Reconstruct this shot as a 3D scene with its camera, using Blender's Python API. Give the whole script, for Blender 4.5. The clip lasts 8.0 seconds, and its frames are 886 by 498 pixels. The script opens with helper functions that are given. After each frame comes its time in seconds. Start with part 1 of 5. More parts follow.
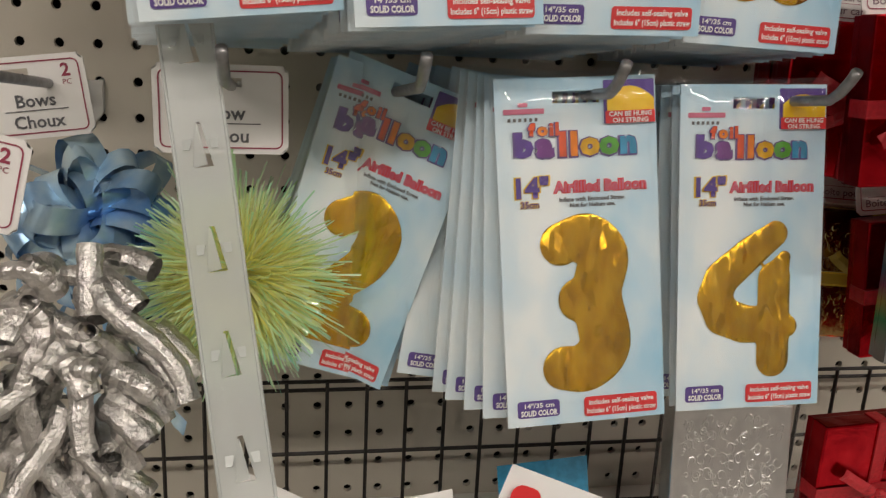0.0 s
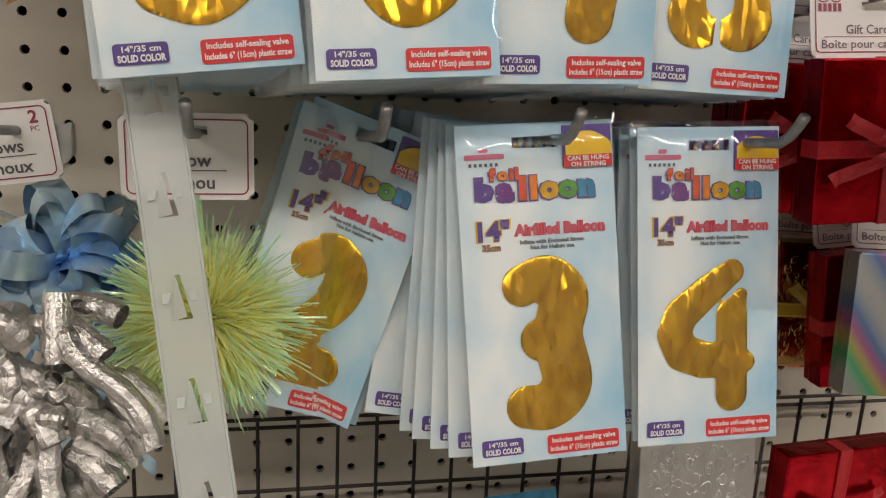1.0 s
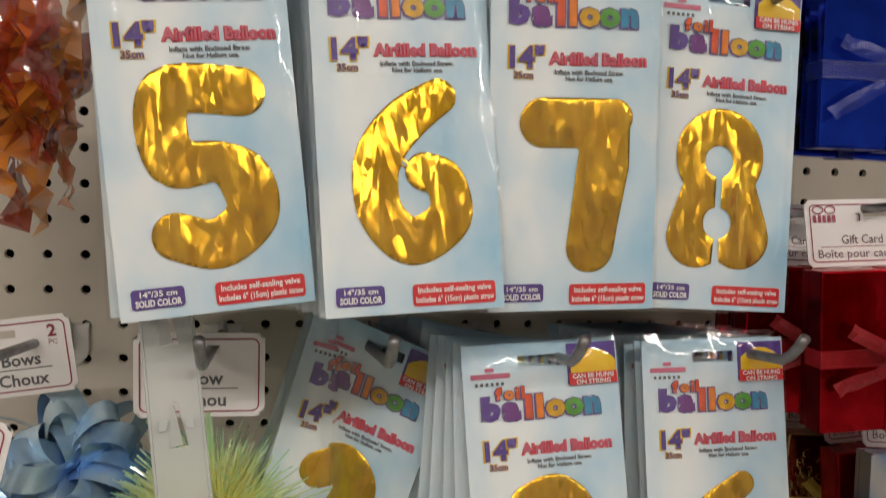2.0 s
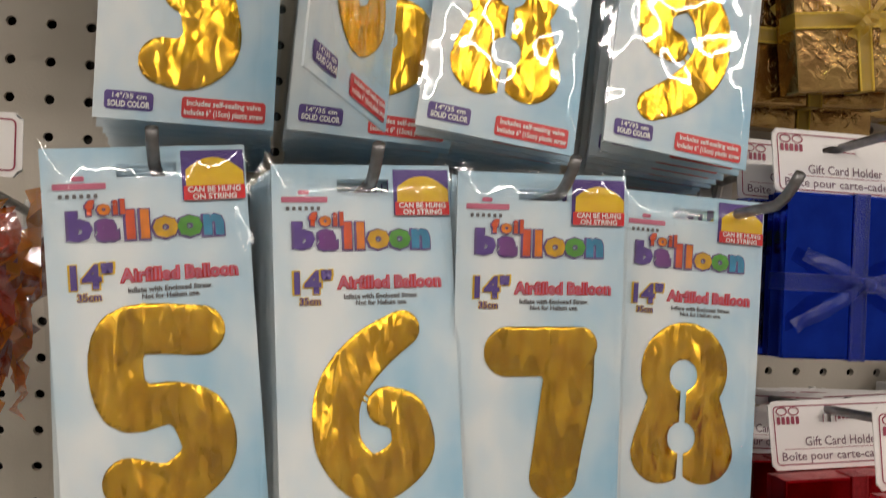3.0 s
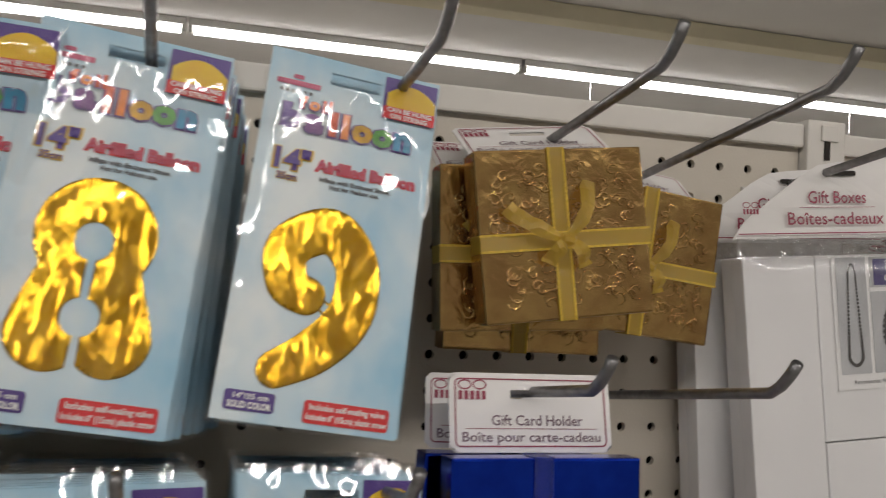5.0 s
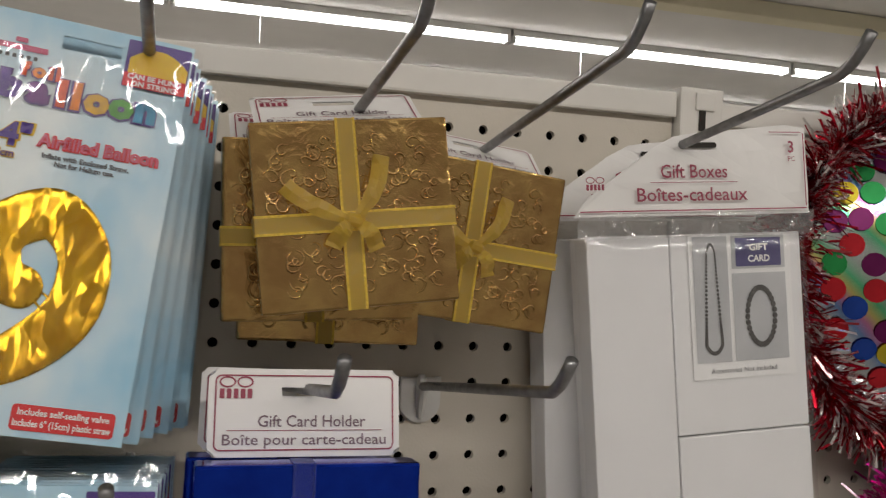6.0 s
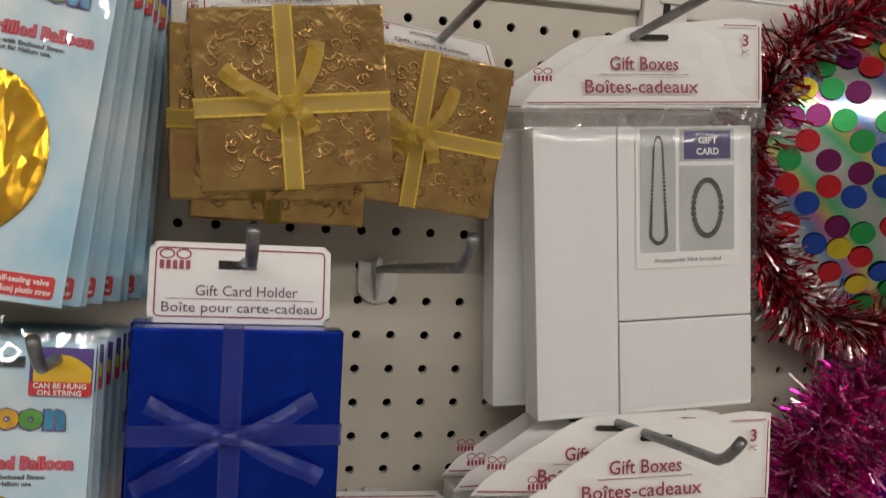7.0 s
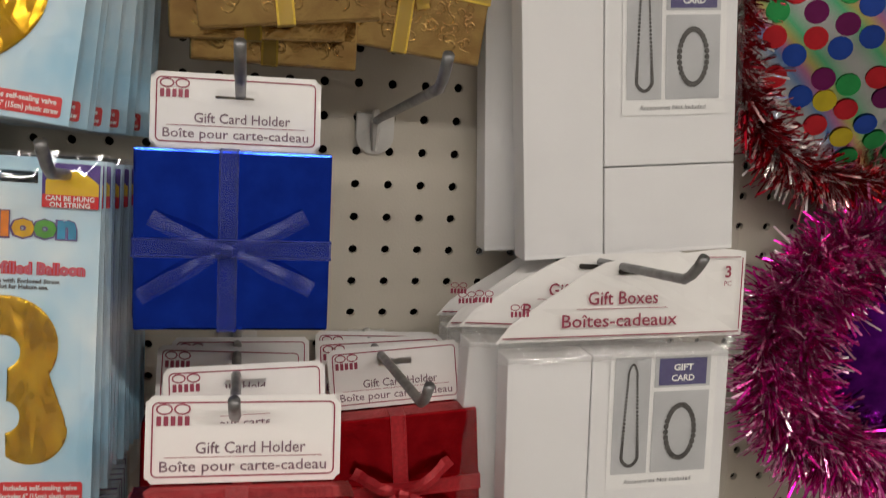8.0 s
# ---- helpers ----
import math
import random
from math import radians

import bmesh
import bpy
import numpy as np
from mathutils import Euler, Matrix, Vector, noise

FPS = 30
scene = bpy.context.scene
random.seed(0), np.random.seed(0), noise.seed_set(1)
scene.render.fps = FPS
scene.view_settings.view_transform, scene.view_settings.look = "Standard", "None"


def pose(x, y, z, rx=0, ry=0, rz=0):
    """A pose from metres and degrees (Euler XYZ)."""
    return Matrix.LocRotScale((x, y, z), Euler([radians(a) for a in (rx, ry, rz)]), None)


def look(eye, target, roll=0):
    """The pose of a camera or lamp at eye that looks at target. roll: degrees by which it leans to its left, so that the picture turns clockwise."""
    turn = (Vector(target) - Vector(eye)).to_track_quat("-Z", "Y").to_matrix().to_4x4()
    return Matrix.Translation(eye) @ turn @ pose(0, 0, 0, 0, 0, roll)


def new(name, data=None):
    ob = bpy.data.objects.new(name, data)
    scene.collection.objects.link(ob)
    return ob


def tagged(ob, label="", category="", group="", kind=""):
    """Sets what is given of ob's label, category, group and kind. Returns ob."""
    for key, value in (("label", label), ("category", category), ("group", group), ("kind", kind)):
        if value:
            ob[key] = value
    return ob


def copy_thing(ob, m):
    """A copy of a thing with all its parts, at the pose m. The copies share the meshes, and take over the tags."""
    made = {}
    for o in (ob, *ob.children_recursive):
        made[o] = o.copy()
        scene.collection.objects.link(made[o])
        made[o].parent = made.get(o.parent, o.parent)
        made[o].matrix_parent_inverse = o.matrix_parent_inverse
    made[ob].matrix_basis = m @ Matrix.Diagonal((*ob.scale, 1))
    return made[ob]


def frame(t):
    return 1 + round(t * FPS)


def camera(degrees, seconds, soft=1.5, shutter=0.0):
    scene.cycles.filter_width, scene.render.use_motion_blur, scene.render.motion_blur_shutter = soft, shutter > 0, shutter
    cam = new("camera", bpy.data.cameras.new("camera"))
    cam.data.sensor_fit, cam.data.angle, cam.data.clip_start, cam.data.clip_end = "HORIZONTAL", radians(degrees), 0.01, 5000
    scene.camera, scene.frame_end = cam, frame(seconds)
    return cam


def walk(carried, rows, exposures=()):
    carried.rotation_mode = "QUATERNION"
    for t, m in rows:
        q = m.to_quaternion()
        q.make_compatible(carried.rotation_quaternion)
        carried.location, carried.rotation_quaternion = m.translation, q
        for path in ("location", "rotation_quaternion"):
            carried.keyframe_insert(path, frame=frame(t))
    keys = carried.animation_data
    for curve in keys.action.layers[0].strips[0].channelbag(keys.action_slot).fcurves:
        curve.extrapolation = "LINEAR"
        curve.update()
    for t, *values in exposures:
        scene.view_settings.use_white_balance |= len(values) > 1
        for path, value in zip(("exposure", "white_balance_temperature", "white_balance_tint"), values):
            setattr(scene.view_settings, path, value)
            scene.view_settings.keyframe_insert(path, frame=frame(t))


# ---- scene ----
cam = camera(52.9, 8.0, soft=1.1, shutter=0.25)
PATH = [
    (0, (-0.454, -0.659, 1.47), (-0.114, 1.231, 0.91), 2.9),
    (0.5, (-0.446, -0.664, 1.48), (-0.065, 1.229, 0.96), 2.4),
    (1, (-0.447, -0.666, 1.485), (-0.062, 1.228, 0.97), 2.6),
    (1.5, (-0.446, -0.666, 1.495), (-0.082, 1.249, 1.048), 2.6),
    (2, (-0.446, -0.666, 1.537), (-0.09, 1.287, 1.298), 2.1),
    (2.1, (-0.446, -0.666, 1.539), (-0.087, 1.291, 1.335), 2.3),
    (2.2, (-0.445, -0.665, 1.542), (-0.083, 1.294, 1.364), 2.3),
    (3.3, (-0.443, -0.651, 1.64), (-0.011, 1.302, 1.606), 3.1),
    (3.5, (-0.44, -0.65, 1.641), (-0.012, 1.303, 1.696), 2.5),
    (4, (-0.425, -0.65, 1.671), (0.019, 1.298, 1.755), 2.9),
    (4.5, (-0.348, -0.661, 1.722), (0.093, 1.288, 1.79), 2.9),
    (4.8, (-0.306, -0.635, 1.726), (0.218, 1.294, 1.805), 2.3),
    (5, (-0.271, -0.609, 1.729), (0.283, 1.311, 1.799), 2.8),
    (5.1, (-0.255, -0.599, 1.735), (0.315, 1.317, 1.796), 2.9),
    (5.2, (-0.24, -0.591, 1.737), (0.339, 1.323, 1.792), 3.0),
    (6.3, (-0.121, -0.602, 1.747), (0.408, 1.326, 1.695), 2.8),
    (6.5, (-0.11, -0.612, 1.753), (0.407, 1.317, 1.64), 3.2),
    (7, (-0.092, -0.633, 1.733), (0.375, 1.301, 1.525), 3.5),
    (7.5, (-0.081, -0.657, 1.713), (0.361, 1.269, 1.409), 3.6),
    (8, (-0.073, -0.675, 1.69), (0.337, 1.242, 1.294), 3.4),
]
walk(cam, [(t, look(eye, target, roll)) for t, eye, target, roll in PATH],
     exposures=((0, -0.18, 6650, 12), (2.0, -0.20, 6700, 14), (3.5, -0.38, 6650, 14), (5.0, -0.50, 6300, 12),
                (6.5, -0.40, 6400, 11), (8.0, -0.22, 6500, 11)))

# ---- light ----
world = bpy.data.worlds.new("world")
world.use_nodes = True
world.node_tree.nodes["Background"].inputs["Color"].default_value = (1.0, 0.97, 0.92, 1)
world.node_tree.nodes["Background"].inputs["Strength"].default_value = 0.015
scene.world = world


def strip_lamp(x, y, z, length, power):
    """The light of one row of fluorescent tubes, just under them."""
    data = bpy.data.lights.new("tube_light", "AREA")
    data.shape, data.size, data.size_y, data.energy = "RECTANGLE", length, 0.05, power
    data.color = (1.0, 0.92, 0.83)
    lamp = new("tube_light", data)
    lamp.matrix_world = pose(x, y, z)


CEIL = 3.4
LAMP_Y = -2.55
strip_lamp(0.0, LAMP_Y, CEIL - 0.10, 9.7, 190)
strip_lamp(0.0, 5.6, CEIL - 0.10, 14.0, 600)

# ---- materials ----


def mat(name, base, rough=0.5, metal=0.0, vary=0.0, scale=40.0, bump=0.0, bscale=200.0, second=None, coat=0.0,
        island=None, stretch=(1, 1, 1)):
    """A principled material: base colour clouded towards a second one, and fine relief."""
    m = bpy.data.materials.new(name)
    m.use_nodes = True
    nt = m.node_tree
    b = nt.nodes["Principled BSDF"]
    b.inputs["Base Color"].default_value = (*base, 1)
    b.inputs["Roughness"].default_value = rough
    b.inputs["Metallic"].default_value = metal
    b.inputs["Coat Weight"].default_value = coat
    b.inputs["Coat Roughness"].default_value = 0.08
    tc = nt.nodes.new("ShaderNodeTexCoord")
    mp = nt.nodes.new("ShaderNodeMapping")
    mp.inputs["Scale"].default_value = stretch
    nt.links.new(tc.outputs["Object"], mp.inputs["Vector"])
    if vary or second:
        n = nt.nodes.new("ShaderNodeTexNoise")
        n.inputs["Scale"].default_value, n.inputs["Detail"].default_value = scale, 5
        r = nt.nodes.new("ShaderNodeValToRGB")
        r.color_ramp.elements[0].position, r.color_ramp.elements[1].position = 0.36, 0.66
        other = second or tuple(c * (1 - vary) for c in base)
        r.color_ramp.elements[0].color, r.color_ramp.elements[1].color = (*other, 1), (*base, 1)
        nt.links.new(mp.outputs["Vector"], n.inputs["Vector"])
        nt.links.new(n.outputs["Fac"], r.inputs["Fac"])
        nt.links.new(r.outputs["Color"], b.inputs["Base Color"])
    if island:
        g = nt.nodes.new("ShaderNodeNewGeometry")
        r = nt.nodes.new("ShaderNodeValToRGB")
        while len(r.color_ramp.elements) < len(island):
            r.color_ramp.elements.new(0.5)
        for i, c in enumerate(island):
            r.color_ramp.elements[i].position = i / (len(island) - 1)
            r.color_ramp.elements[i].color = (*c, 1)
        nt.links.new(g.outputs["Random Per Island"], r.inputs["Fac"])
        nt.links.new(r.outputs["Color"], b.inputs["Base Color"])
    if bump:
        n = nt.nodes.new("ShaderNodeTexNoise")
        n.inputs["Scale"].default_value, n.inputs["Detail"].default_value = bscale, 4
        u = nt.nodes.new("ShaderNodeBump")
        u.inputs["Strength"].default_value, u.inputs["Distance"].default_value = bump, 0.002
        nt.links.new(mp.outputs["Vector"], n.inputs["Vector"])
        nt.links.new(n.outputs["Fac"], u.inputs["Height"])
        nt.links.new(u.outputs["Normal"], b.inputs["Normal"])
    return m


def foil_mat(name, base, second, rough=0.22, crease=0.8, scale=55.0, twist=(1, 1, 0.45)):
    """Crumpled metal foil: sharp creases from a distorted ridge pattern."""
    m = mat(name, base, rough, 1.0, second=second, scale=60)
    nt = m.node_tree
    b = nt.nodes["Principled BSDF"]
    tc = nt.nodes.new("ShaderNodeTexCoord")
    mp = nt.nodes.new("ShaderNodeMapping")
    mp.inputs["Scale"].default_value, mp.inputs["Rotation"].default_value = twist, (0, 0.6, 0)
    v = nt.nodes.new("ShaderNodeTexNoise")
    v.inputs["Scale"].default_value, v.inputs["Detail"].default_value = scale, 3
    v.inputs["Distortion"].default_value = 1.2
    w = nt.nodes.new("ShaderNodeTexVoronoi")
    w.feature = "F1"
    w.inputs["Scale"].default_value = scale * 0.9
    add = nt.nodes.new("ShaderNodeMath")
    add.operation = "ADD"
    u = nt.nodes.new("ShaderNodeBump")
    u.inputs["Strength"].default_value, u.inputs["Distance"].default_value = crease, 0.006
    nt.links.new(tc.outputs["Object"], mp.inputs["Vector"])
    nt.links.new(mp.outputs["Vector"], v.inputs["Vector"])
    nt.links.new(mp.outputs["Vector"], w.inputs["Vector"])
    nt.links.new(v.outputs["Fac"], add.inputs[0])
    nt.links.new(w.outputs["Distance"], add.inputs[1])
    nt.links.new(add.outputs["Value"], u.inputs["Height"])
    nt.links.new(u.outputs["Normal"], b.inputs["Normal"])
    return m


def slack_foil(name, base, second):
    """Slack thin foil: flat facets that lean at random, with fine streaks along the folds and reflections painted as
    darker colour; no two packs alike.
    """
    m = mat(name, base, 0.25, 1.0, second=second, scale=120, stretch=(1, 1, 0.45))
    nt = m.node_tree
    b = nt.nodes["Principled BSDF"]
    tc, info = nt.nodes.new("ShaderNodeTexCoord"), nt.nodes.new("ShaderNodeObjectInfo")
    far = nt.nodes.new("ShaderNodeVectorMath")
    far.operation = "SCALE"
    far.inputs[0].default_value = (3.1, 1.7, 2.3)
    nt.links.new(info.outputs["Random"], far.inputs["Scale"])
    off = nt.nodes.new("ShaderNodeVectorMath")
    off.operation = "ADD"
    nt.links.new(tc.outputs["Object"], off.inputs[0])
    nt.links.new(far.outputs["Vector"], off.inputs[1])
    mp = nt.nodes.new("ShaderNodeMapping")
    mp.inputs["Scale"].default_value, mp.inputs["Rotation"].default_value = (1, 1, 0.34), (0, 0.45, 0)
    nt.links.new(off.outputs["Vector"], mp.inputs["Vector"])
    warp = nt.nodes.new("ShaderNodeTexNoise")
    warp.inputs["Scale"].default_value, warp.inputs["Detail"].default_value = 40, 2
    bent = nt.nodes.new("ShaderNodeVectorMath")
    bent.operation = "MULTIPLY_ADD"
    bent.inputs[1].default_value = (0.022, 0.022, 0.022)
    nt.links.new(mp.outputs["Vector"], warp.inputs["Vector"])
    nt.links.new(warp.outputs["Color"], bent.inputs[0])
    nt.links.new(mp.outputs["Vector"], bent.inputs[2])
    geo = nt.nodes.new("ShaderNodeNewGeometry")
    normal = geo.outputs["Normal"]
    for scale, k in ((110, 0.18), (300, 0.25)):
        v = nt.nodes.new("ShaderNodeTexVoronoi")
        v.inputs["Scale"].default_value = scale
        nt.links.new(bent.outputs["Vector"], v.inputs["Vector"])
        mid = nt.nodes.new("ShaderNodeVectorMath")
        mid.operation = "SUBTRACT"
        mid.inputs[1].default_value = (0.5, 0.5, 0.5)
        nt.links.new(v.outputs["Color"], mid.inputs[0])
        lean = nt.nodes.new("ShaderNodeVectorMath")
        lean.operation = "MULTIPLY_ADD"
        lean.inputs[1].default_value = (k, k, k)
        nt.links.new(mid.outputs["Vector"], lean.inputs[0])
        nt.links.new(normal, lean.inputs[2])
        normal = lean.outputs["Vector"]
    unit = nt.nodes.new("ShaderNodeVectorMath")
    unit.operation = "NORMALIZE"
    nt.links.new(normal, unit.inputs[0])
    n = nt.nodes.new("ShaderNodeTexNoise")
    n.inputs["Scale"].default_value, n.inputs["Detail"].default_value = 150, 3
    nt.links.new(bent.outputs["Vector"], n.inputs["Vector"])
    u = nt.nodes.new("ShaderNodeBump")
    u.inputs["Strength"].default_value, u.inputs["Distance"].default_value = 0.35, 0.002
    nt.links.new(n.outputs["Fac"], u.inputs["Height"])
    nt.links.new(unit.outputs["Vector"], u.inputs["Normal"])
    nt.links.new(u.outputs["Normal"], b.inputs["Normal"])
    return m


def emit_mat(name, colour, strength):
    m = bpy.data.materials.new(name)
    m.use_nodes = True
    b = m.node_tree.nodes["Principled BSDF"]
    b.inputs["Base Color"].default_value = (*colour, 1)
    b.inputs["Emission Color"].default_value = (*colour, 1)
    b.inputs["Emission Strength"].default_value = strength
    return m


def film_mat(name, gloss, rough, tint=(1, 1, 1), bump=0.25, scale=38.0, milk=0.0, milk_colour=(0.8, 0.82, 0.83)):
    """Thin clear plastic: see-through, with a glossy skin that wrinkles, and some milkiness."""
    m = bpy.data.materials.new(name)
    m.use_nodes = True
    nt = m.node_tree
    nt.nodes.remove(nt.nodes["Principled BSDF"])
    out = nt.nodes["Material Output"]
    clear = nt.nodes.new("ShaderNodeBsdfTransparent")
    clear.inputs["Color"].default_value = (*tint, 1)
    body = clear.outputs["BSDF"]
    if milk:
        d = nt.nodes.new("ShaderNodeBsdfDiffuse")
        d.inputs["Color"].default_value = (*milk_colour, 1)
        tr = nt.nodes.new("ShaderNodeBsdfTranslucent")
        tr.inputs["Color"].default_value = (*milk_colour, 1)
        half = nt.nodes.new("ShaderNodeMixShader")
        half.inputs["Fac"].default_value = 0.35
        nt.links.new(d.outputs["BSDF"], half.inputs[1])
        nt.links.new(tr.outputs["BSDF"], half.inputs[2])
        mm = nt.nodes.new("ShaderNodeMixShader")
        mm.inputs["Fac"].default_value = milk
        nt.links.new(body, mm.inputs[1])
        nt.links.new(half.outputs["Shader"], mm.inputs[2])
        body = mm.outputs["Shader"]
    g = nt.nodes.new("ShaderNodeBsdfGlossy")
    g.inputs["Roughness"].default_value = rough
    lw = nt.nodes.new("ShaderNodeLayerWeight")
    lw.inputs["Blend"].default_value = 0.5
    pw = nt.nodes.new("ShaderNodeMath")
    pw.operation = "POWER"
    pw.inputs[1].default_value = 4.0
    f = nt.nodes.new("ShaderNodeMath")
    f.operation = "MULTIPLY_ADD"
    f.inputs[1].default_value, f.inputs[2].default_value = 0.25, gloss
    nt.links.new(lw.outputs["Facing"], pw.inputs[0])
    nt.links.new(pw.outputs["Value"], f.inputs[0])
    mix = nt.nodes.new("ShaderNodeMixShader")
    tc = nt.nodes.new("ShaderNodeTexCoord")
    mp = nt.nodes.new("ShaderNodeMapping")
    mp.inputs["Scale"].default_value = (1, 1, 0.5)
    n = nt.nodes.new("ShaderNodeTexNoise")
    n.inputs["Scale"].default_value, n.inputs["Detail"].default_value, n.inputs["Distortion"].default_value = scale, 2, 0.6
    u = nt.nodes.new("ShaderNodeBump")
    u.inputs["Strength"].default_value, u.inputs["Distance"].default_value = bump, 0.006
    nt.links.new(tc.outputs["Object"], mp.inputs["Vector"])
    nt.links.new(mp.outputs["Vector"], n.inputs["Vector"])
    nt.links.new(n.outputs["Fac"], u.inputs["Height"])
    nt.links.new(u.outputs["Normal"], g.inputs["Normal"])
    nt.links.new(f.outputs["Value"], mix.inputs["Fac"])
    nt.links.new(body, mix.inputs[1])
    nt.links.new(g.outputs["BSDF"], mix.inputs[2])
    nt.links.new(mix.outputs["Shader"], out.inputs["Surface"])
    return m


BOARD = mat("peg_paint", (0.62, 0.575, 0.49), 0.55, vary=0.10, scale=9, bump=0.08, bscale=500)
# near-black stands in for the shade seen in holes and slots
DARK = mat("opening_shade", (0.035, 0.03, 0.025), 0.9, vary=0.3)
METAL_PAINT = mat("rail_paint", (0.72, 0.70, 0.65), 0.4, vary=0.06, scale=12)
PLATE = mat("plate_paint", (0.66, 0.65, 0.62), 0.4, vary=0.08, scale=60)
WIRE = mat("hook_wire", (0.32, 0.32, 0.325), 0.42, 0.85, vary=0.3, scale=120, bump=0.1, bscale=800)
BLACKWIRE = mat("black_wire", (0.03, 0.025, 0.022), 0.45, 0.2, vary=0.3, scale=90)
CEILING = mat("ceiling_paint", (0.78, 0.76, 0.73), 0.85, vary=0.07, scale=1.6, bump=0.2, bscale=60)
WALL = mat("wall_paint", (0.38, 0.365, 0.34), 0.8, vary=0.1, scale=2)
FLOOR = mat("floor_tile", (0.24, 0.23, 0.21), 0.35, vary=0.15, scale=3)
TUBE = emit_mat("tube_glow", (1.0, 0.97, 0.92), 9.0)
HOUSING = mat("housing_paint", (0.75, 0.75, 0.73), 0.4, vary=0.05)
CREAM = mat("cream_beam", (0.80, 0.74, 0.55), 0.5, vary=0.06, scale=4)

SKY = mat("cloud_print", (0.82, 0.89, 0.90), 0.5, second=(0.28, 0.57, 0.77), scale=16, stretch=(1, 1, 0.7))
CARD_BACK = mat("card_back", (0.75, 0.77, 0.78), 0.6, vary=0.06)
# the second, darker gold paints streaks of dark reflection into the base colour
GOLD = slack_foil("gold_foil", (0.97, 0.60, 0.045), (0.76, 0.41, 0.02))
FILM = film_mat("clear_film", 0.08, 0.03, bump=0.15)
FILM_BAG = film_mat("clear_bag", 0.05, 0.08, milk=0.05, bump=0.5)
FILM_CRIMP = film_mat("bag_crimp", 0.16, 0.10, milk=0.14, bump=0.9, scale=90)
PURPLE = mat("purple_ink", (0.10, 0.055, 0.28), 0.4, vary=0.12)
RED_INK = mat("red_ink", (0.72, 0.03, 0.035), 0.4, vary=0.08)
WHITE_INK = mat("white_ink", (0.85, 0.85, 0.84), 0.45, vary=0.03)
YELLOW = mat("yellow_ink", (0.86, 0.60, 0.02), 0.4, second=(0.80, 0.48, 0.02), scale=90)
GREY_INK = mat("grey_ink", (0.12, 0.12, 0.13), 0.5, vary=0.1)
PINK_INK = mat("pink_ink", (0.62, 0.16, 0.26), 0.5, vary=0.15)
L_RIM = mat("letter_rim", (0.16, 0.10, 0.30), 0.35, vary=0.3, scale=150, coat=0.3)
L_PURPLE = mat("letter_purple", (0.14, 0.07, 0.36), 0.3, vary=0.3, scale=150, coat=0.4)
L_VIOLET = mat("letter_violet", (0.24, 0.06, 0.32), 0.3, vary=0.3, scale=150, coat=0.4)
L_RED = mat("letter_red", (0.80, 0.11, 0.03), 0.3, vary=0.3, scale=150, coat=0.4)
L_ORANGE = mat("letter_orange", (0.88, 0.25, 0.02), 0.3, vary=0.3, scale=150, coat=0.4)
L_YELLOW = mat("letter_yellow", (0.80, 0.45, 0.02), 0.3, vary=0.3, scale=150, coat=0.4)
L_GREEN = mat("letter_green", (0.10, 0.40, 0.05), 0.3, vary=0.3, scale=150, coat=0.4)
L_BLUE = mat("letter_blue", (0.04, 0.30, 0.52), 0.3, vary=0.3, scale=150, coat=0.4)

TAG = mat("tag_card", (0.82, 0.81, 0.79), 0.55, vary=0.04, scale=30)
TAG_INK = mat("tag_grey_ink", (0.20, 0.13, 0.16), 0.5, vary=0.1)
TAG_RED = mat("tag_red_ink", (0.32, 0.045, 0.085), 0.5, vary=0.1)
WHITE_BOX = mat("white_board", (0.80, 0.80, 0.80), 0.5, vary=0.04, scale=25, bump=0.05, bscale=300)
PHOTO = mat("photo_grey", (0.55, 0.56, 0.57), 0.45, second=(0.42, 0.43, 0.44), scale=12)
BEAD = mat("bead_print", (0.07, 0.065, 0.06), 0.35, vary=0.4, scale=300)
NAVY = mat("navy_ink", (0.07, 0.06, 0.19), 0.4, vary=0.1)
GOLD_BOX = foil_mat("gold_paper", (0.52, 0.35, 0.13), (0.38, 0.23, 0.09), 0.21, 0.13, 80, (1, 1, 1))
GOLD_RIB = film_mat("gold_organza", 0.06, 0.3, milk=0.56, bump=0.4, scale=500, milk_colour=(0.72, 0.50, 0.04))
GOLD_EDGE = mat("gold_thread", (0.74, 0.52, 0.05), 0.4, 0.3, vary=0.3, scale=700, bump=0.4, bscale=1500)
BLUE_BOX = foil_mat("blue_paper", (0.014, 0.055, 0.56), (0.011, 0.04, 0.44), 0.12, 0.14, 9, (1, 1, 1))
BLUE_RIB = film_mat("blue_organza", 0.05, 0.3, milk=0.42, bump=0.3, scale=400, milk_colour=(0.02, 0.05, 0.40))
RED_BOX = foil_mat("red_paper", (0.55, 0.012, 0.02), (0.38, 0.005, 0.012), 0.25, 0.15, 30, (1, 1, 1))
RED_RIB = mat("red_ribbon", (0.50, 0.02, 0.03), 0.35, 0.2, vary=0.25, scale=400, bump=0.3, bscale=1500)
SILVER_BOX = foil_mat("silver_paper", (0.78, 0.77, 0.76), (0.66, 0.65, 0.65), 0.30, 0.12, 60, (1, 1, 1))
SILVER_RIB = mat("silver_ribbon", (0.74, 0.72, 0.70), 0.31, 1.0, vary=0.25, scale=90, bump=0.6, bscale=520)
BLUE_SATIN = mat("blue_satin", (0.20, 0.44, 0.80), 0.24, 0.55, second=(0.56, 0.76, 0.88), scale=30, bump=0.25, bscale=90)


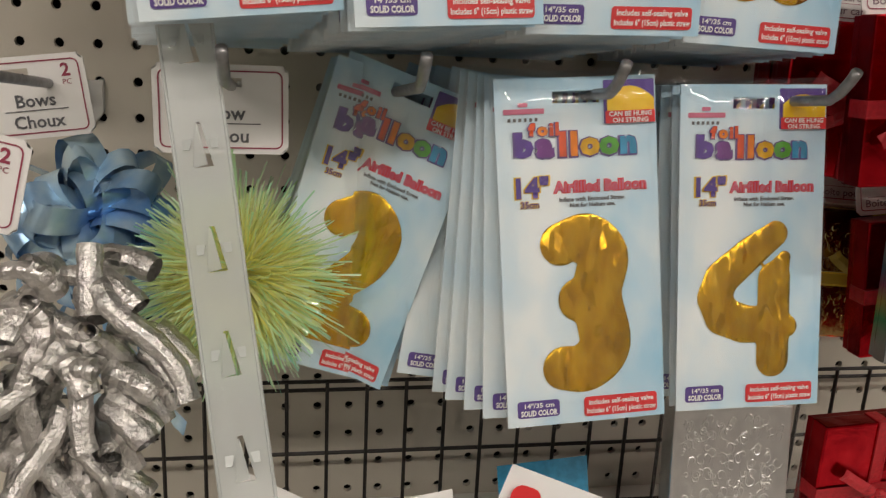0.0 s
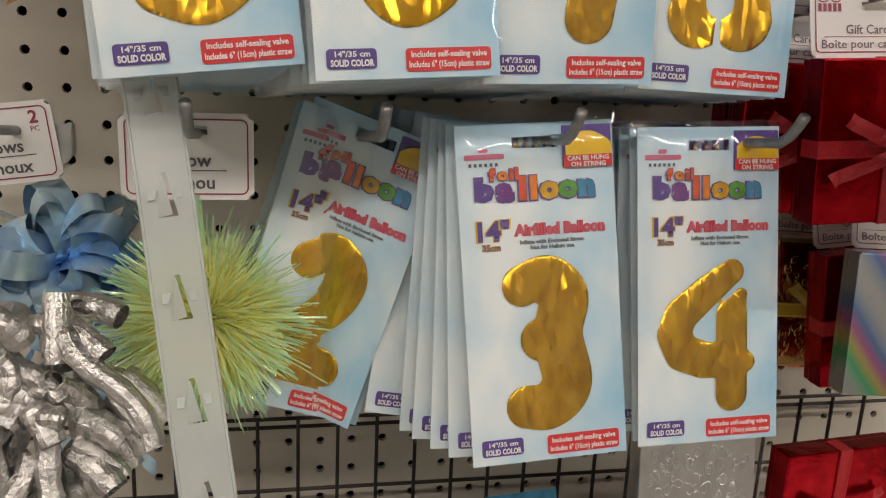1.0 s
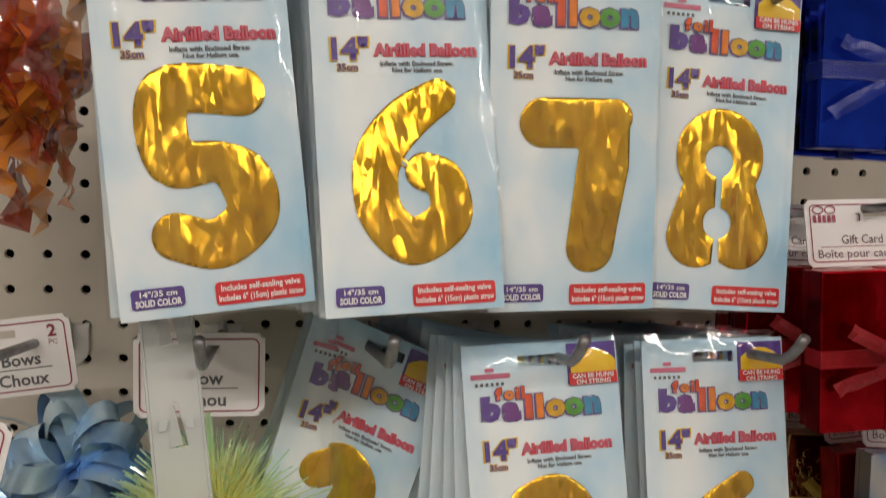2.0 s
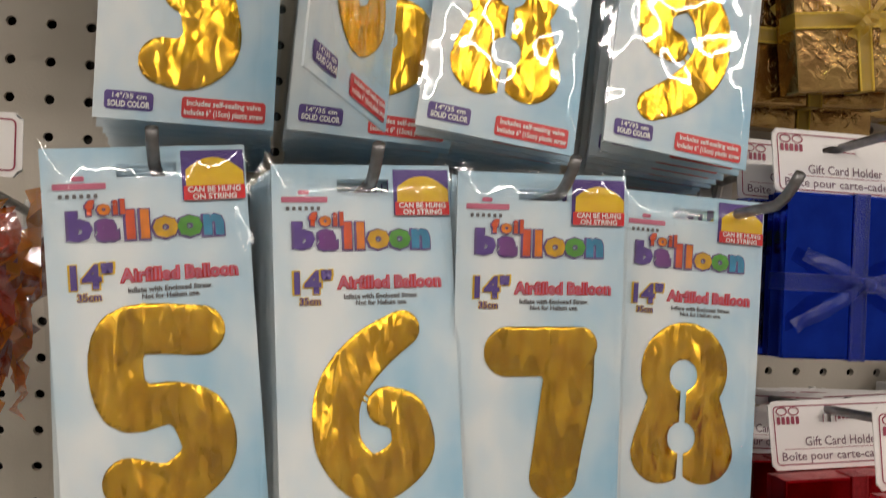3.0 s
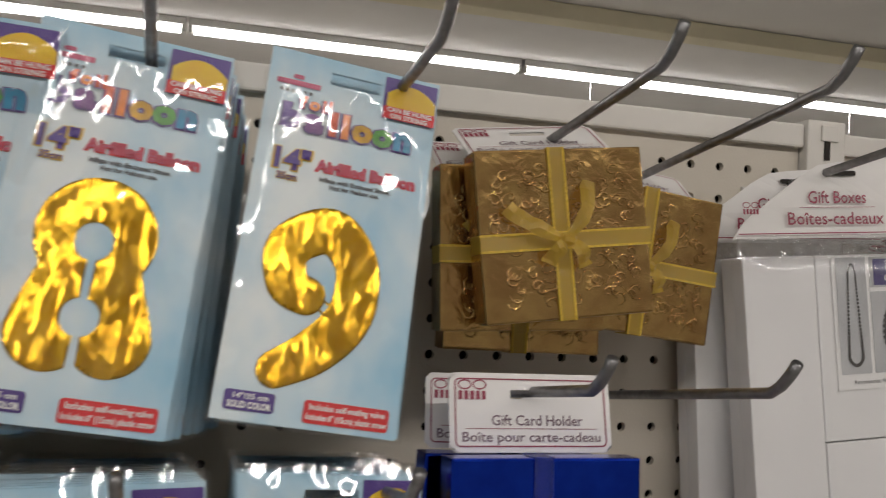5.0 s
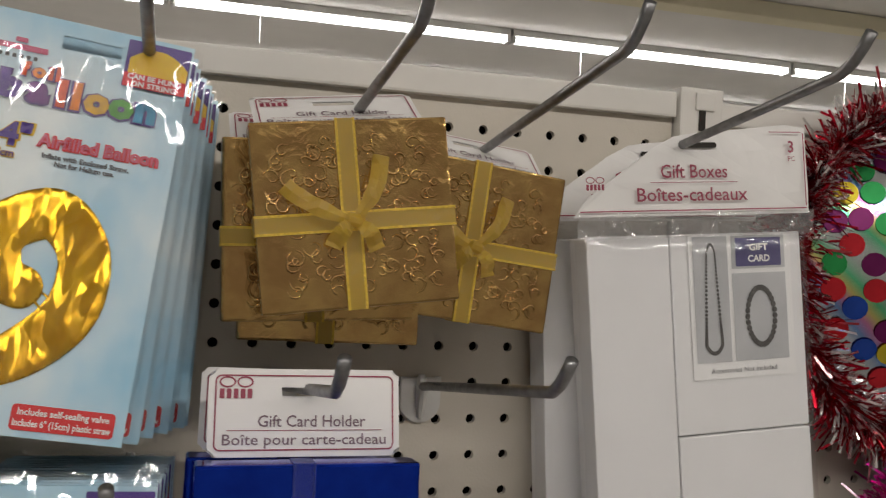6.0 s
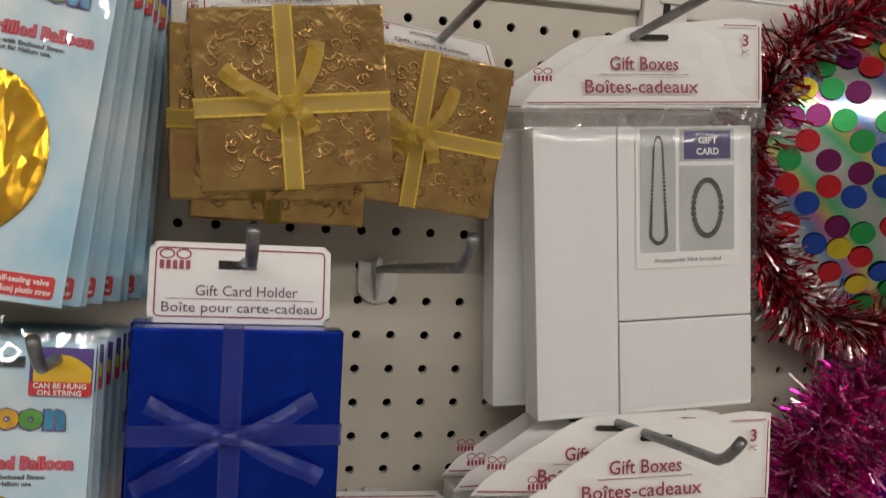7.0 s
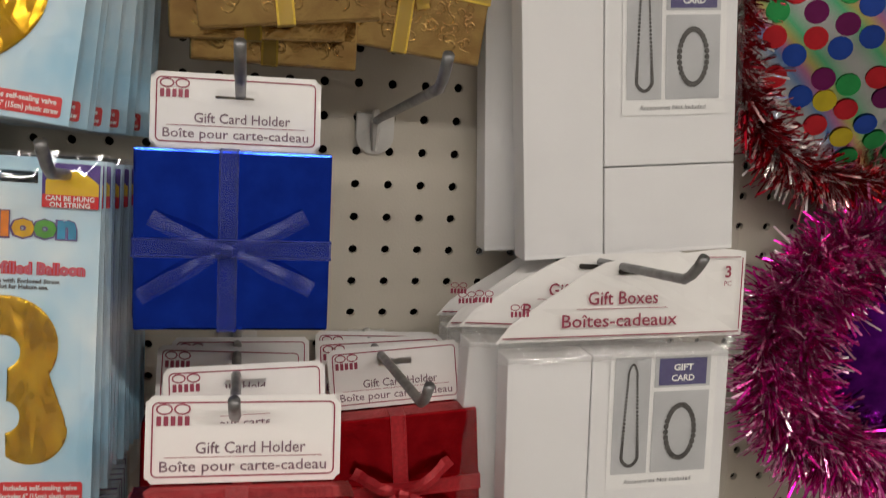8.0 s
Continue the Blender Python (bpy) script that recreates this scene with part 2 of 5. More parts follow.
def shred_mat(name, colours):
    """Thin iridescent film strips: clear, tinted from behind, with a bright gloss."""
    m = film_mat(name, 0.20, 0.12, milk=0.88, bump=0.0)
    nt = m.node_tree
    g = nt.nodes.new("ShaderNodeNewGeometry")
    r = nt.nodes.new("ShaderNodeValToRGB")
    while len(r.color_ramp.elements) < len(colours):
        r.color_ramp.elements.new(0.5)
    for i, c in enumerate(colours):
        r.color_ramp.elements[i].position = i / (len(colours) - 1)
        r.color_ramp.elements[i].color = (*c, 1)
    nt.links.new(g.outputs["Random Per Island"], r.inputs["Fac"])
    for node in nt.nodes:
        if node.type in ("BSDF_DIFFUSE", "BSDF_TRANSLUCENT"):
            nt.links.new(r.outputs["Color"], node.inputs["Color"])
    return m


# the palest strip colour imitates white glints on the yellow and green film
POM = shred_mat("yellow_green_shreds", [(0.97, 0.94, 0.34), (0.97, 0.96, 0.50), (0.95, 0.95, 0.40), (0.97, 0.97, 0.85), (0.75, 0.93, 0.50), (0.35, 0.90, 0.72)])
TINSEL_RED = mat("red_silver_tinsel", (0.6, 0.05, 0.08), 0.2, 0.95, island=[(0.50, 0.01, 0.03), (0.62, 0.03, 0.06), (0.35, 0.005, 0.02), (0.60, 0.02, 0.05), (0.92, 0.90, 0.90), (0.95, 0.93, 0.93), (0.90, 0.88, 0.88)])
# the near-white strip colours are painted glints among the magenta
TINSEL_PINK = mat("magenta_tinsel", (0.6, 0.05, 0.3), 0.2, 0.95, island=[(0.66, 0.008, 0.28), (0.86, 0.03, 0.50), (0.50, 0.006, 0.22), (0.95, 0.90, 0.93), (0.80, 0.015, 0.42), (0.96, 0.93, 0.95)])
TINSEL_BLUE = mat("blue_tinsel", (0.02, 0.08, 0.35), 0.2, 0.9, island=[(0.01, 0.04, 0.25), (0.02, 0.10, 0.45), (0.01, 0.02, 0.12), (0.10, 0.35, 0.60)])
ORANGE_FILMS = [film_mat("orange_film", 0.20, 0.12, milk=0.72, bump=0.8, scale=60, milk_colour=c) for c in ((0.85, 0.20, 0.015), (0.55, 0.05, 0.01), (0.92, 0.36, 0.04), (0.34, 0.03, 0.01))]
PURPLE_FOIL = foil_mat("purple_foil", (0.16, 0.01, 0.28), (0.07, 0.004, 0.15), 0.2, 0.15, 20, (1, 1, 1))
STRIP = film_mat("milky_plastic", 0.04, 0.25, milk=0.54, bump=0.05, milk_colour=(0.76, 0.80, 0.79))


def tip_tint(m, inner, outer, reach):
    """Tints loose strips from their root at the tuft's middle to their tips."""
    nt = m.node_tree
    tc = nt.nodes.new("ShaderNodeTexCoord")
    far = nt.nodes.new("ShaderNodeVectorMath")
    far.operation = "LENGTH"
    nt.links.new(tc.outputs["Object"], far.inputs[0])
    k = nt.nodes.new("ShaderNodeMapRange")
    k.inputs["From Min"].default_value, k.inputs["From Max"].default_value = reach * 0.62, reach
    nt.links.new(far.outputs["Value"], k.inputs["Value"])
    mix = nt.nodes.new("ShaderNodeMix")
    mix.data_type = "RGBA"
    mix.inputs["A"].default_value, mix.inputs["B"].default_value = (*inner, 1), (*outer, 1)
    nt.links.new(k.outputs["Result"], mix.inputs["Factor"])
    half = nt.nodes.new("ShaderNodeMix")
    half.data_type = "RGBA"
    half.inputs["Factor"].default_value = 0.5
    nt.links.new(mix.outputs["Result"], half.inputs["A"])
    for node in list(nt.nodes):
        if node.type == "VALTORGB":
            nt.links.new(node.outputs["Color"], half.inputs["B"])
    for node in nt.nodes:
        if node.type in ("BSDF_DIFFUSE", "BSDF_TRANSLUCENT"):
            nt.links.new(half.outputs["Result"], node.inputs["Color"])
        if node.type == "BSDF_GLOSSY":
            node.inputs["Color"].default_value = (1.0, 1.0, 0.92, 1)


tip_tint(POM, (1.0, 0.94, 0.32), (0.26, 0.86, 0.62), 0.062)


def holo_mat():
    """Rainbow foil: hue bands across a silver sheet."""
    m = mat("rainbow_foil", (0.6, 0.6, 0.62), 0.2, 1.0)
    nt = m.node_tree
    tc = nt.nodes.new("ShaderNodeTexCoord")
    mp = nt.nodes.new("ShaderNodeMapping")
    mp.inputs["Rotation"].default_value = (0, 0.7, 0)
    wv = nt.nodes.new("ShaderNodeTexWave")
    wv.bands_direction = "X"
    wv.inputs["Scale"].default_value, wv.inputs["Distortion"].default_value = 3.2, 1.0
    r = nt.nodes.new("ShaderNodeValToRGB")
    cols = [(0.60, 0.62, 0.64), (0.14, 0.66, 0.34), (0.70, 0.62, 0.22), (0.66, 0.24, 0.50), (0.20, 0.36, 0.70), (0.66, 0.68, 0.70)]
    while len(r.color_ramp.elements) < len(cols):
        r.color_ramp.elements.new(0.5)
    for i, c in enumerate(cols):
        r.color_ramp.elements[i].position = i / (len(cols) - 1)
        r.color_ramp.elements[i].color = (*c, 1)
    nt.links.new(tc.outputs["Object"], mp.inputs["Vector"])
    nt.links.new(mp.outputs["Vector"], wv.inputs["Vector"])
    nt.links.new(wv.outputs["Fac"], r.inputs["Fac"])
    nt.links.new(r.outputs["Color"], nt.nodes["Principled BSDF"].inputs["Base Color"])
    return m


HOLO = holo_mat()
DOTS = [mat("dot_" + n, c, 0.25, 0.6, vary=0.15, scale=80) for n, c in
        (("red", (0.55, 0.02, 0.03)), ("blue", (0.02, 0.07, 0.40)), ("green", (0.03, 0.35, 0.09)), ("plum", (0.16, 0.01, 0.10)), ("yellow", (0.62, 0.50, 0.03)))]

# ---- helpers for building ----


def mesh_of(bm, name, *mats):
    me = bpy.data.meshes.new(name)
    bm.to_mesh(me)
    bm.free()
    for m in mats:
        me.materials.append(m)
    return me


def part(name, bm, material, parent, label="", m=None, smooth=False):
    """Links a bmesh or a mesh as one object under a thing or a part."""
    me = bm
    if isinstance(bm, bmesh.types.BMesh):
        me = mesh_of(bm, name, *(material if isinstance(material, (list, tuple)) else [material]))
    if smooth:
        me.shade_smooth()
    ob = new(name, me)
    ob.parent = parent
    if m is not None:
        ob.matrix_basis = m
    if label:
        ob["label"] = label
    return ob


def thing(name, label, category, m, group="", kind=""):
    ob = new(name)
    ob.empty_display_size = 0.02
    ob.matrix_basis = m
    return tagged(ob, label, category, group, kind)


def box(x0, x1, y0, y1, z0, z1, bevel=0.0, bm=None):
    bm = bm or bmesh.new()
    r = bmesh.ops.create_cube(bm, size=1)
    bmesh.ops.transform(bm, verts=r["verts"], matrix=Matrix.Translation(((x0 + x1) / 2, (y0 + y1) / 2, (z0 + z1) / 2)) @ Matrix.Diagonal((x1 - x0, y1 - y0, z1 - z0, 1)))
    if bevel:
        es = list({e for v in r["verts"] for e in v.link_edges})
        bmesh.ops.bevel(bm, geom=es, offset=bevel, segments=2, affect="EDGES", profile=0.6)
    return bm


def rounded(x0, x1, z0, z1, r, y=0.0, thick=0.0, bm=None, n=4):
    """A rounded plate that faces -y, in the xz plane."""
    bm = bm or bmesh.new()
    pts = []
    for cx, cz, a in ((x1 - r, z1 - r, 0), (x0 + r, z1 - r, 90), (x0 + r, z0 + r, 180), (x1 - r, z0 + r, 270)):
        for i in range(n + 1):
            t = radians(a + 90 * i / n)
            pts.append((cx + r * math.cos(t), y, cz + r * math.sin(t)))
    vs = [bm.verts.new(p) for p in pts]
    f = bm.faces.new(vs)
    bm.normal_update()
    if f.normal.y > 0:
        f.normal_flip()
    if thick:
        e = bmesh.ops.extrude_face_region(bm, geom=[f])
        bmesh.ops.translate(bm, verts=[v for v in e["geom"] if isinstance(v, bmesh.types.BMVert)], vec=(0, thick, 0))
        bmesh.ops.recalc_face_normals(bm, faces=bm.faces[:])
    return bm


def outline(x0, x1, z0, z1, r, w, y, bm=None, n=4):
    """A thin printed line round a rounded rectangle."""
    bm = bm or bmesh.new()
    rings = []
    for d in (0, w):
        ring = []
        for cx, cz, a in ((x1 - r, z1 - r, 0), (x0 + r, z1 - r, 90), (x0 + r, z0 + r, 180), (x1 - r, z0 + r, 270)):
            for i in range(n + 1):
                t = radians(a + 90 * i / n)
                ring.append(bm.verts.new((cx + (r - d) * math.cos(t), y, cz + (r - d) * math.sin(t))))
        rings.append(ring)
    k = len(rings[0])
    for i in range(k):
        bm.faces.new((rings[0][i], rings[1][i], rings[1][(i + 1) % k], rings[0][(i + 1) % k]))
    bmesh.ops.recalc_face_normals(bm, faces=bm.faces[:])
    return bm


def tube(path, radius, bm=None, sides=8, caps=True, flat=1.0):
    """A tube along a path; radius is a number or one number a point."""
    bm = bm or bmesh.new()
    path = [Vector(p) for p in path]
    up = Vector((0.13, 0.2, 1)).normalized()
    rings = []
    for i, p in enumerate(path):
        d = (path[min(i + 1, len(path) - 1)] - path[max(i - 1, 0)]).normalized()
        s = d.cross(up)
        s = s.normalized() if s.length > 1e-4 else Vector((1, 0, 0))
        up = s.cross(d).normalized()
        r = radius[i] if isinstance(radius, (list, tuple)) else radius
        rings.append([bm.verts.new(p + s * (r * math.cos(a)) + up * (r * flat * math.sin(a))) for a in (2 * math.pi * j / sides for j in range(sides))])
    for a, b in zip(rings, rings[1:]):
        for j in range(sides):
            bm.faces.new((a[j], a[(j + 1) % sides], b[(j + 1) % sides], b[j]))
    if caps:
        bm.faces.new(rings[0][::-1])
        bm.faces.new(rings[-1])
    return bm


def ribbon(path, side, width, bm=None, thick=0.0):
    """A flat strip along a path; side is the way across it, one for all or one a point."""
    bm = bm or bmesh.new()
    rows = []
    for i, p in enumerate(path):
        s = (side[i] if isinstance(side, list) else side)
        s = Vector(s).normalized() * (width / 2)
        rows.append((bm.verts.new(Vector(p) - s), bm.verts.new(Vector(p) + s)))
    for a, b in zip(rows, rows[1:]):
        bm.faces.new((a[0], a[1], b[1], b[0]))
    return bm


TEXTS = {}


def words(body, size, bold=0.0, align="CENTER", depth=0.0, shear=0.0):
    """The mesh of a line of writing, upright and facing -y."""
    key = (body, size, bold, align, depth, shear)
    if key not in TEXTS:
        cu = bpy.data.curves.new("words", "FONT")
        cu.body, cu.size, cu.offset, cu.align_x, cu.shear, cu.extrude = body, size, bold, align, shear, depth
        cu.resolution_u = 2
        ob = new("words", cu)
        bpy.context.view_layer.update()
        me = bpy.data.meshes.new_from_object(ob.evaluated_get(bpy.context.evaluated_depsgraph_get()))
        bpy.data.objects.remove(ob)
        me.transform(Matrix.Rotation(radians(90), 4, "X"))
        TEXTS[key] = me
    return TEXTS[key]


def write(body, size, material, parent, x, y, z, width=None, bold=0.0, align="CENTER", name="lettering", depth=0.0):
    """Writing on a thing, squeezed to a width where one is given."""
    src = words(body, size, bold, align, depth)
    me = src.copy()
    me.materials.clear()
    me.materials.append(material)
    sx = 1.0
    if width:
        xs = [v.co.x for v in me.vertices]
        sx = width / (max(xs) - min(xs))
        me.transform(Matrix.Diagonal((sx, 1, 1, 1)))
    return part(name, me, None, parent, m=Matrix.Translation((x, y, z)))


def grid_sheet(nx, nz, shape):
    """A sheet from a function of u and v in 0..1 that gives a place."""
    bm = bmesh.new()
    v = [[bm.verts.new(shape(i / nx, j / nz)) for i in range(nx + 1)] for j in range(nz + 1)]
    for j in range(nz):
        for i in range(nx):
            bm.faces.new((v[j][i], v[j][i + 1], v[j + 1][i + 1], v[j + 1][i]))
    return bm


S = 0.0254
HOLE = 0.0035


def pegboard(name, x0, x1, z0, z1, phase_x, phase_z, label):
    """A board with real round holes on a one-inch grid, front face at y = 0."""
    ca, cb = math.ceil((x0 - phase_x) / S + 0.5), math.floor((x1 - phase_x) / S - 0.5)
    ra, rb = math.ceil((z0 - phase_z) / S + 0.5), math.floor((z1 - phase_z) / S - 0.5)
    verts, faces = [], []

    def quad(a, b, c, d):
        k = len(verts)
        verts.extend((a, b, c, d))
        faces.append((k, k + 1, k + 2, k + 3))

    h = S / 2
    square = [(h, 0), (h, h), (0, h), (-h, h), (-h, 0), (-h, -h), (0, -h), (h, -h)]
    circle = [(HOLE * math.cos(radians(45 * i)), HOLE * math.sin(radians(45 * i))) for i in range(8)]
    for c in range(ca, cb + 1):
        for r in range(ra, rb + 1):
            x, z = phase_x + c * S, phase_z + r * S
            k = len(verts)
            verts.extend((x + a, 0, z + b) for a, b in square)
            verts.extend((x + a, 0, z + b) for a, b in circle)
            verts.extend((x + a, 0.005, z + b) for a, b in circle)
            for i in range(8):
                j = (i + 1) % 8
                faces.append((k + i, k + 8 + i, k + 8 + j, k + j))
                faces.append((k + 8 + i, k + 16 + i, k + 16 + j, k + 8 + j))
    xa, xb = phase_x + (ca - 0.5) * S, phase_x + (cb + 0.5) * S
    za, zb = phase_z + (ra - 0.5) * S, phase_z + (rb + 0.5) * S
    quad((x0, 0, z0), (xa, 0, z0), (xa, 0, z1), (x0, 0, z1))
    quad((xb, 0, z0), (x1, 0, z0), (x1, 0, z1), (xb, 0, z1))
    quad((xa, 0, z0), (xb, 0, z0), (xb, 0, za), (xa, 0, za))
    quad((xa, 0, zb), (xb, 0, zb), (xb, 0, z1), (xa, 0, z1))
    me = bpy.data.meshes.new(name)
    me.from_pydata(verts, [], faces)
    bm = bmesh.new()
    bm.from_mesh(me)
    bmesh.ops.remove_doubles(bm, verts=bm.verts[:], dist=1e-5)
    bm.to_mesh(me)
    bm.free()
    me.materials.append(BOARD)
    ob = new(name, me)
    return tagged(ob, label, "pegboard", kind="structure")


# ---- the shelf wall and the room ----
BOARD_TOP = 1.868
pegboard("wall_pegboard_main", -1.02, 0.199, 0.30, 1.862, 0.0, 1.60, "beige painted pegboard with rows of round holes")
pegboard("wall_pegboard_side", 0.237, 1.45, 0.30, 1.862, 0.351, 1.60, "beige painted pegboard of the next bay")
# back sheet coloured near-black so the peg holes read as shaded
tagged(part("wall_board_back", box(-1.05, 1.48, 0.030, 0.060, 0.0, 1.862), DARK, None), "shelf wall back coloured near-black as shade behind the peg holes", "panel", kind="structure")
rail = tagged(part("trim_top_rail", box(-1.02, 0.199, -0.007, 0.055, 1.849, BOARD_TOP, 0.002), METAL_PAINT, None), "off-white painted metal top rail of the pegboard", "rail", kind="structure")
tagged(part("trim_top_rail_side", box(0.237, 1.45, -0.004, 0.055, 1.846, BOARD_TOP - 0.004, 0.002), METAL_PAINT, None), "off-white painted metal top rail of the next bay", "rail", kind="structure")


def upright():
    ob = thing("shelf_upright", "off-white slotted steel upright between two pegboard bays", "upright", pose(0.218, 0, 0), kind="structure")
    bm = box(-0.018, 0.018, -0.010, 0.05, 0.0, 1.872, 0.002)
    part("post", bm, METAL_PAINT, ob)
    for i in range(16):
        z = 1.858 - 0.05 * i
        # no opening is cut: a near-black block paints the slot's inner shade
        part("slot", box(-0.0025, 0.0025, -0.0112, -0.008, z - 0.018, z - 0.002), DARK, ob)
    part("cap_lip", box(-0.006, 0.010, -0.0118, -0.0095, 1.855, 1.868, 0.0008), METAL_PAINT, ob)


upright()
tagged(part("floor", box(-9, 11, -4.4, 14, -0.05, 0.0), FLOOR, None), "pale grey vinyl tile store floor", "floor", kind="structure")
tagged(part("ceiling", box(-9, 11, -4.4, 14, CEIL, CEIL + 0.05), CEILING, None), "pale painted store ceiling", "ceiling", kind="structure")
tagged(part("wall_south", box(-9, 11, -4.45, -4.4, 0, CEIL), WALL, None), "plain wall across the aisle", "wall", kind="structure")
tagged(part("wall_north", box(-9, 11, 14, 14.05, 0, CEIL), WALL, None), "plain far wall of the store", "wall", kind="structure")
tagged(part("wall_west", box(-9.05, -9, -4.4, 14, 0, CEIL), WALL, None), "plain end wall of the store", "wall", kind="structure")
tagged(part("wall_east", box(11, 11.05, -4.4, 14, 0, CEIL), WALL, None), "plain end wall of the store", "wall", kind="structure")


def ceiling_light(x, y):
    """An eight-foot strip fixture with two bare tubes."""
    ob = thing("ceiling_light", "long white fluorescent strip light fixed under the ceiling", "light", pose(x, y, CEIL), group="ceiling strip lights")
    part("housing", box(-1.19, 1.19, -0.06, 0.06, -0.05, 0.0, 0.006), HOUSING, ob)
    for s in (-0.035, 0.035):
        part("tube", tube([(-1.16, s, -0.072), (1.16, s, -0.072)], 0.019, sides=10), TUBE, ob, smooth=True)
    for s in (-1.18, 1.18):
        part("end_cap", box(s - 0.012, s + 0.012, -0.055, 0.055, -0.10, -0.05, 0.003), HOUSING, ob)
    part("pull_wire", tube([(-0.6, 0.05, -0.05), (-0.6, 0.05, -0.28)], 0.003, sides=5), WIRE, ob)


for row_y in (LAMP_Y, 5.6, 7.35, 9.1):
    for i in range(-2, 4):
        ceiling_light(0.855 + 2.40 * i, row_y)
tagged(part("ceiling_beam", box(-9, 11, 4.20, 4.36, 3.30, CEIL - 0.002, 0.01), CREAM, None), "long cream-painted beam under the ceiling", "beam", kind="structure")

# ---- hooks ----
HOOK_LEN = 0.225


def hook_mesh(dx):
    pts = [(0, -0.002, -0.045)]
    for i in range(1, 9):
        k = i / 8
        pts.append((dx * k, -HOOK_LEN * k + 0.004, -0.045 + 0.032 * k))
    pts += [(dx, -HOOK_LEN - 0.004, -0.0085), (dx, -HOOK_LEN - 0.011, -0.002), (dx, -HOOK_LEN - 0.016, 0.004)]
    return tube(pts, 0.0030, sides=10)


def plate_mesh():
    bm = bmesh.new()
    rim = [(-0.0145, -0.0385), (-0.0145, -0.056)] + [(-0.0145 * math.cos(radians(t)), -0.056 - 0.0135 * math.sin(radians(t))) for t in range(15, 180, 15)] + [(0.0145, -0.056), (0.0145, -0.0385)]
    f = bm.faces.new([bm.verts.new((x, -0.0004, z)) for x, z in rim])
    e = bmesh.ops.extrude_face_region(bm, geom=[f])
    bmesh.ops.translate(bm, verts=[v for v in e["geom"] if isinstance(v, bmesh.types.BMVert)], vec=(0, -0.003, 0))
    bmesh.ops.recalc_face_normals(bm, faces=bm.faces[:])
    bmesh.ops.bevel(bm, geom=[q for q in bm.edges if all(v.co.y < -0.003 for v in q.verts)], offset=0.0008, segments=2, affect="EDGES")
    tube([(0, -0.0045, -0.036), (0, -0.0062, -0.046), (0, -0.0036, -0.066)], [0.0026, 0.0042, 0.0022], bm, 8)
    for sx in (-1, 1):
        box(sx * 0.0127 - 0.0018, sx * 0.0127 + 0.0018, -0.003, 0.012, -0.0415, -0.038, bm=bm)
    return bm


HOOK = mesh_of(hook_mesh(0.004), "wire", WIRE)
HOOK.shade_smooth()
HOOK_PLATE = mesh_of(plate_mesh(), "plate", PLATE)
ROW1, ROW2, ROW3 = 1.852, 1.643, 1.436
GIFT2, GIFT3, WHITE2 = 1.693, 1.523, 1.594


def hook(x, tip, reach=1.0):
    ob = thing("display_hook", "grey steel display hook with an upturned tip in the pegboard", "hook", pose(x - 0.004, 0, tip), group="display hooks")
    part("wire", HOOK, None, ob, m=Matrix.Diagonal((1, reach, 1, 1)))
    part("base_plate", HOOK_PLATE, None, ob, "off-white metal base plate")


def wire_z(tip, y):
    """The height of a hook's wire at a distance from the board."""
    return tip - 0.045 + 0.032 * min(1, abs(y) / HOOK_LEN)


for x in (-0.490, -0.389, -0.291, -0.165, -0.052, 0.047, 0.165):
    hook(x, ROW1)
for x in (-0.490, -0.389, -0.292, -0.170):
    hook(x, ROW2)
for x in (-0.484, -0.391, -0.293, -0.170, -0.592):
    hook(x, ROW3)
for x in (-0.082, 0.017):
    hook(x, GIFT2)
    hook(x, GIFT3 + (0.006 if x < 0 else 0), 1.13 if x < 0 else 1.0)
hook(0.165, WHITE2)

# ---- foil balloon packs ----
PW, PT, PB = 0.0445, 0.0105, -0.1765


# strokes of the fat numerals as (x, z, half width) in millimetres round the middle of the window
SIX = [(16.6, 40, 9), (1, 30, 11), (-12, 16, 11.5), (-17, 1, 11.3), (-14.5, -18, 11), (0, -31, 11.6), (19, -20, 11), (17.5, -2, 10), (7.5, 3, 9.5)]
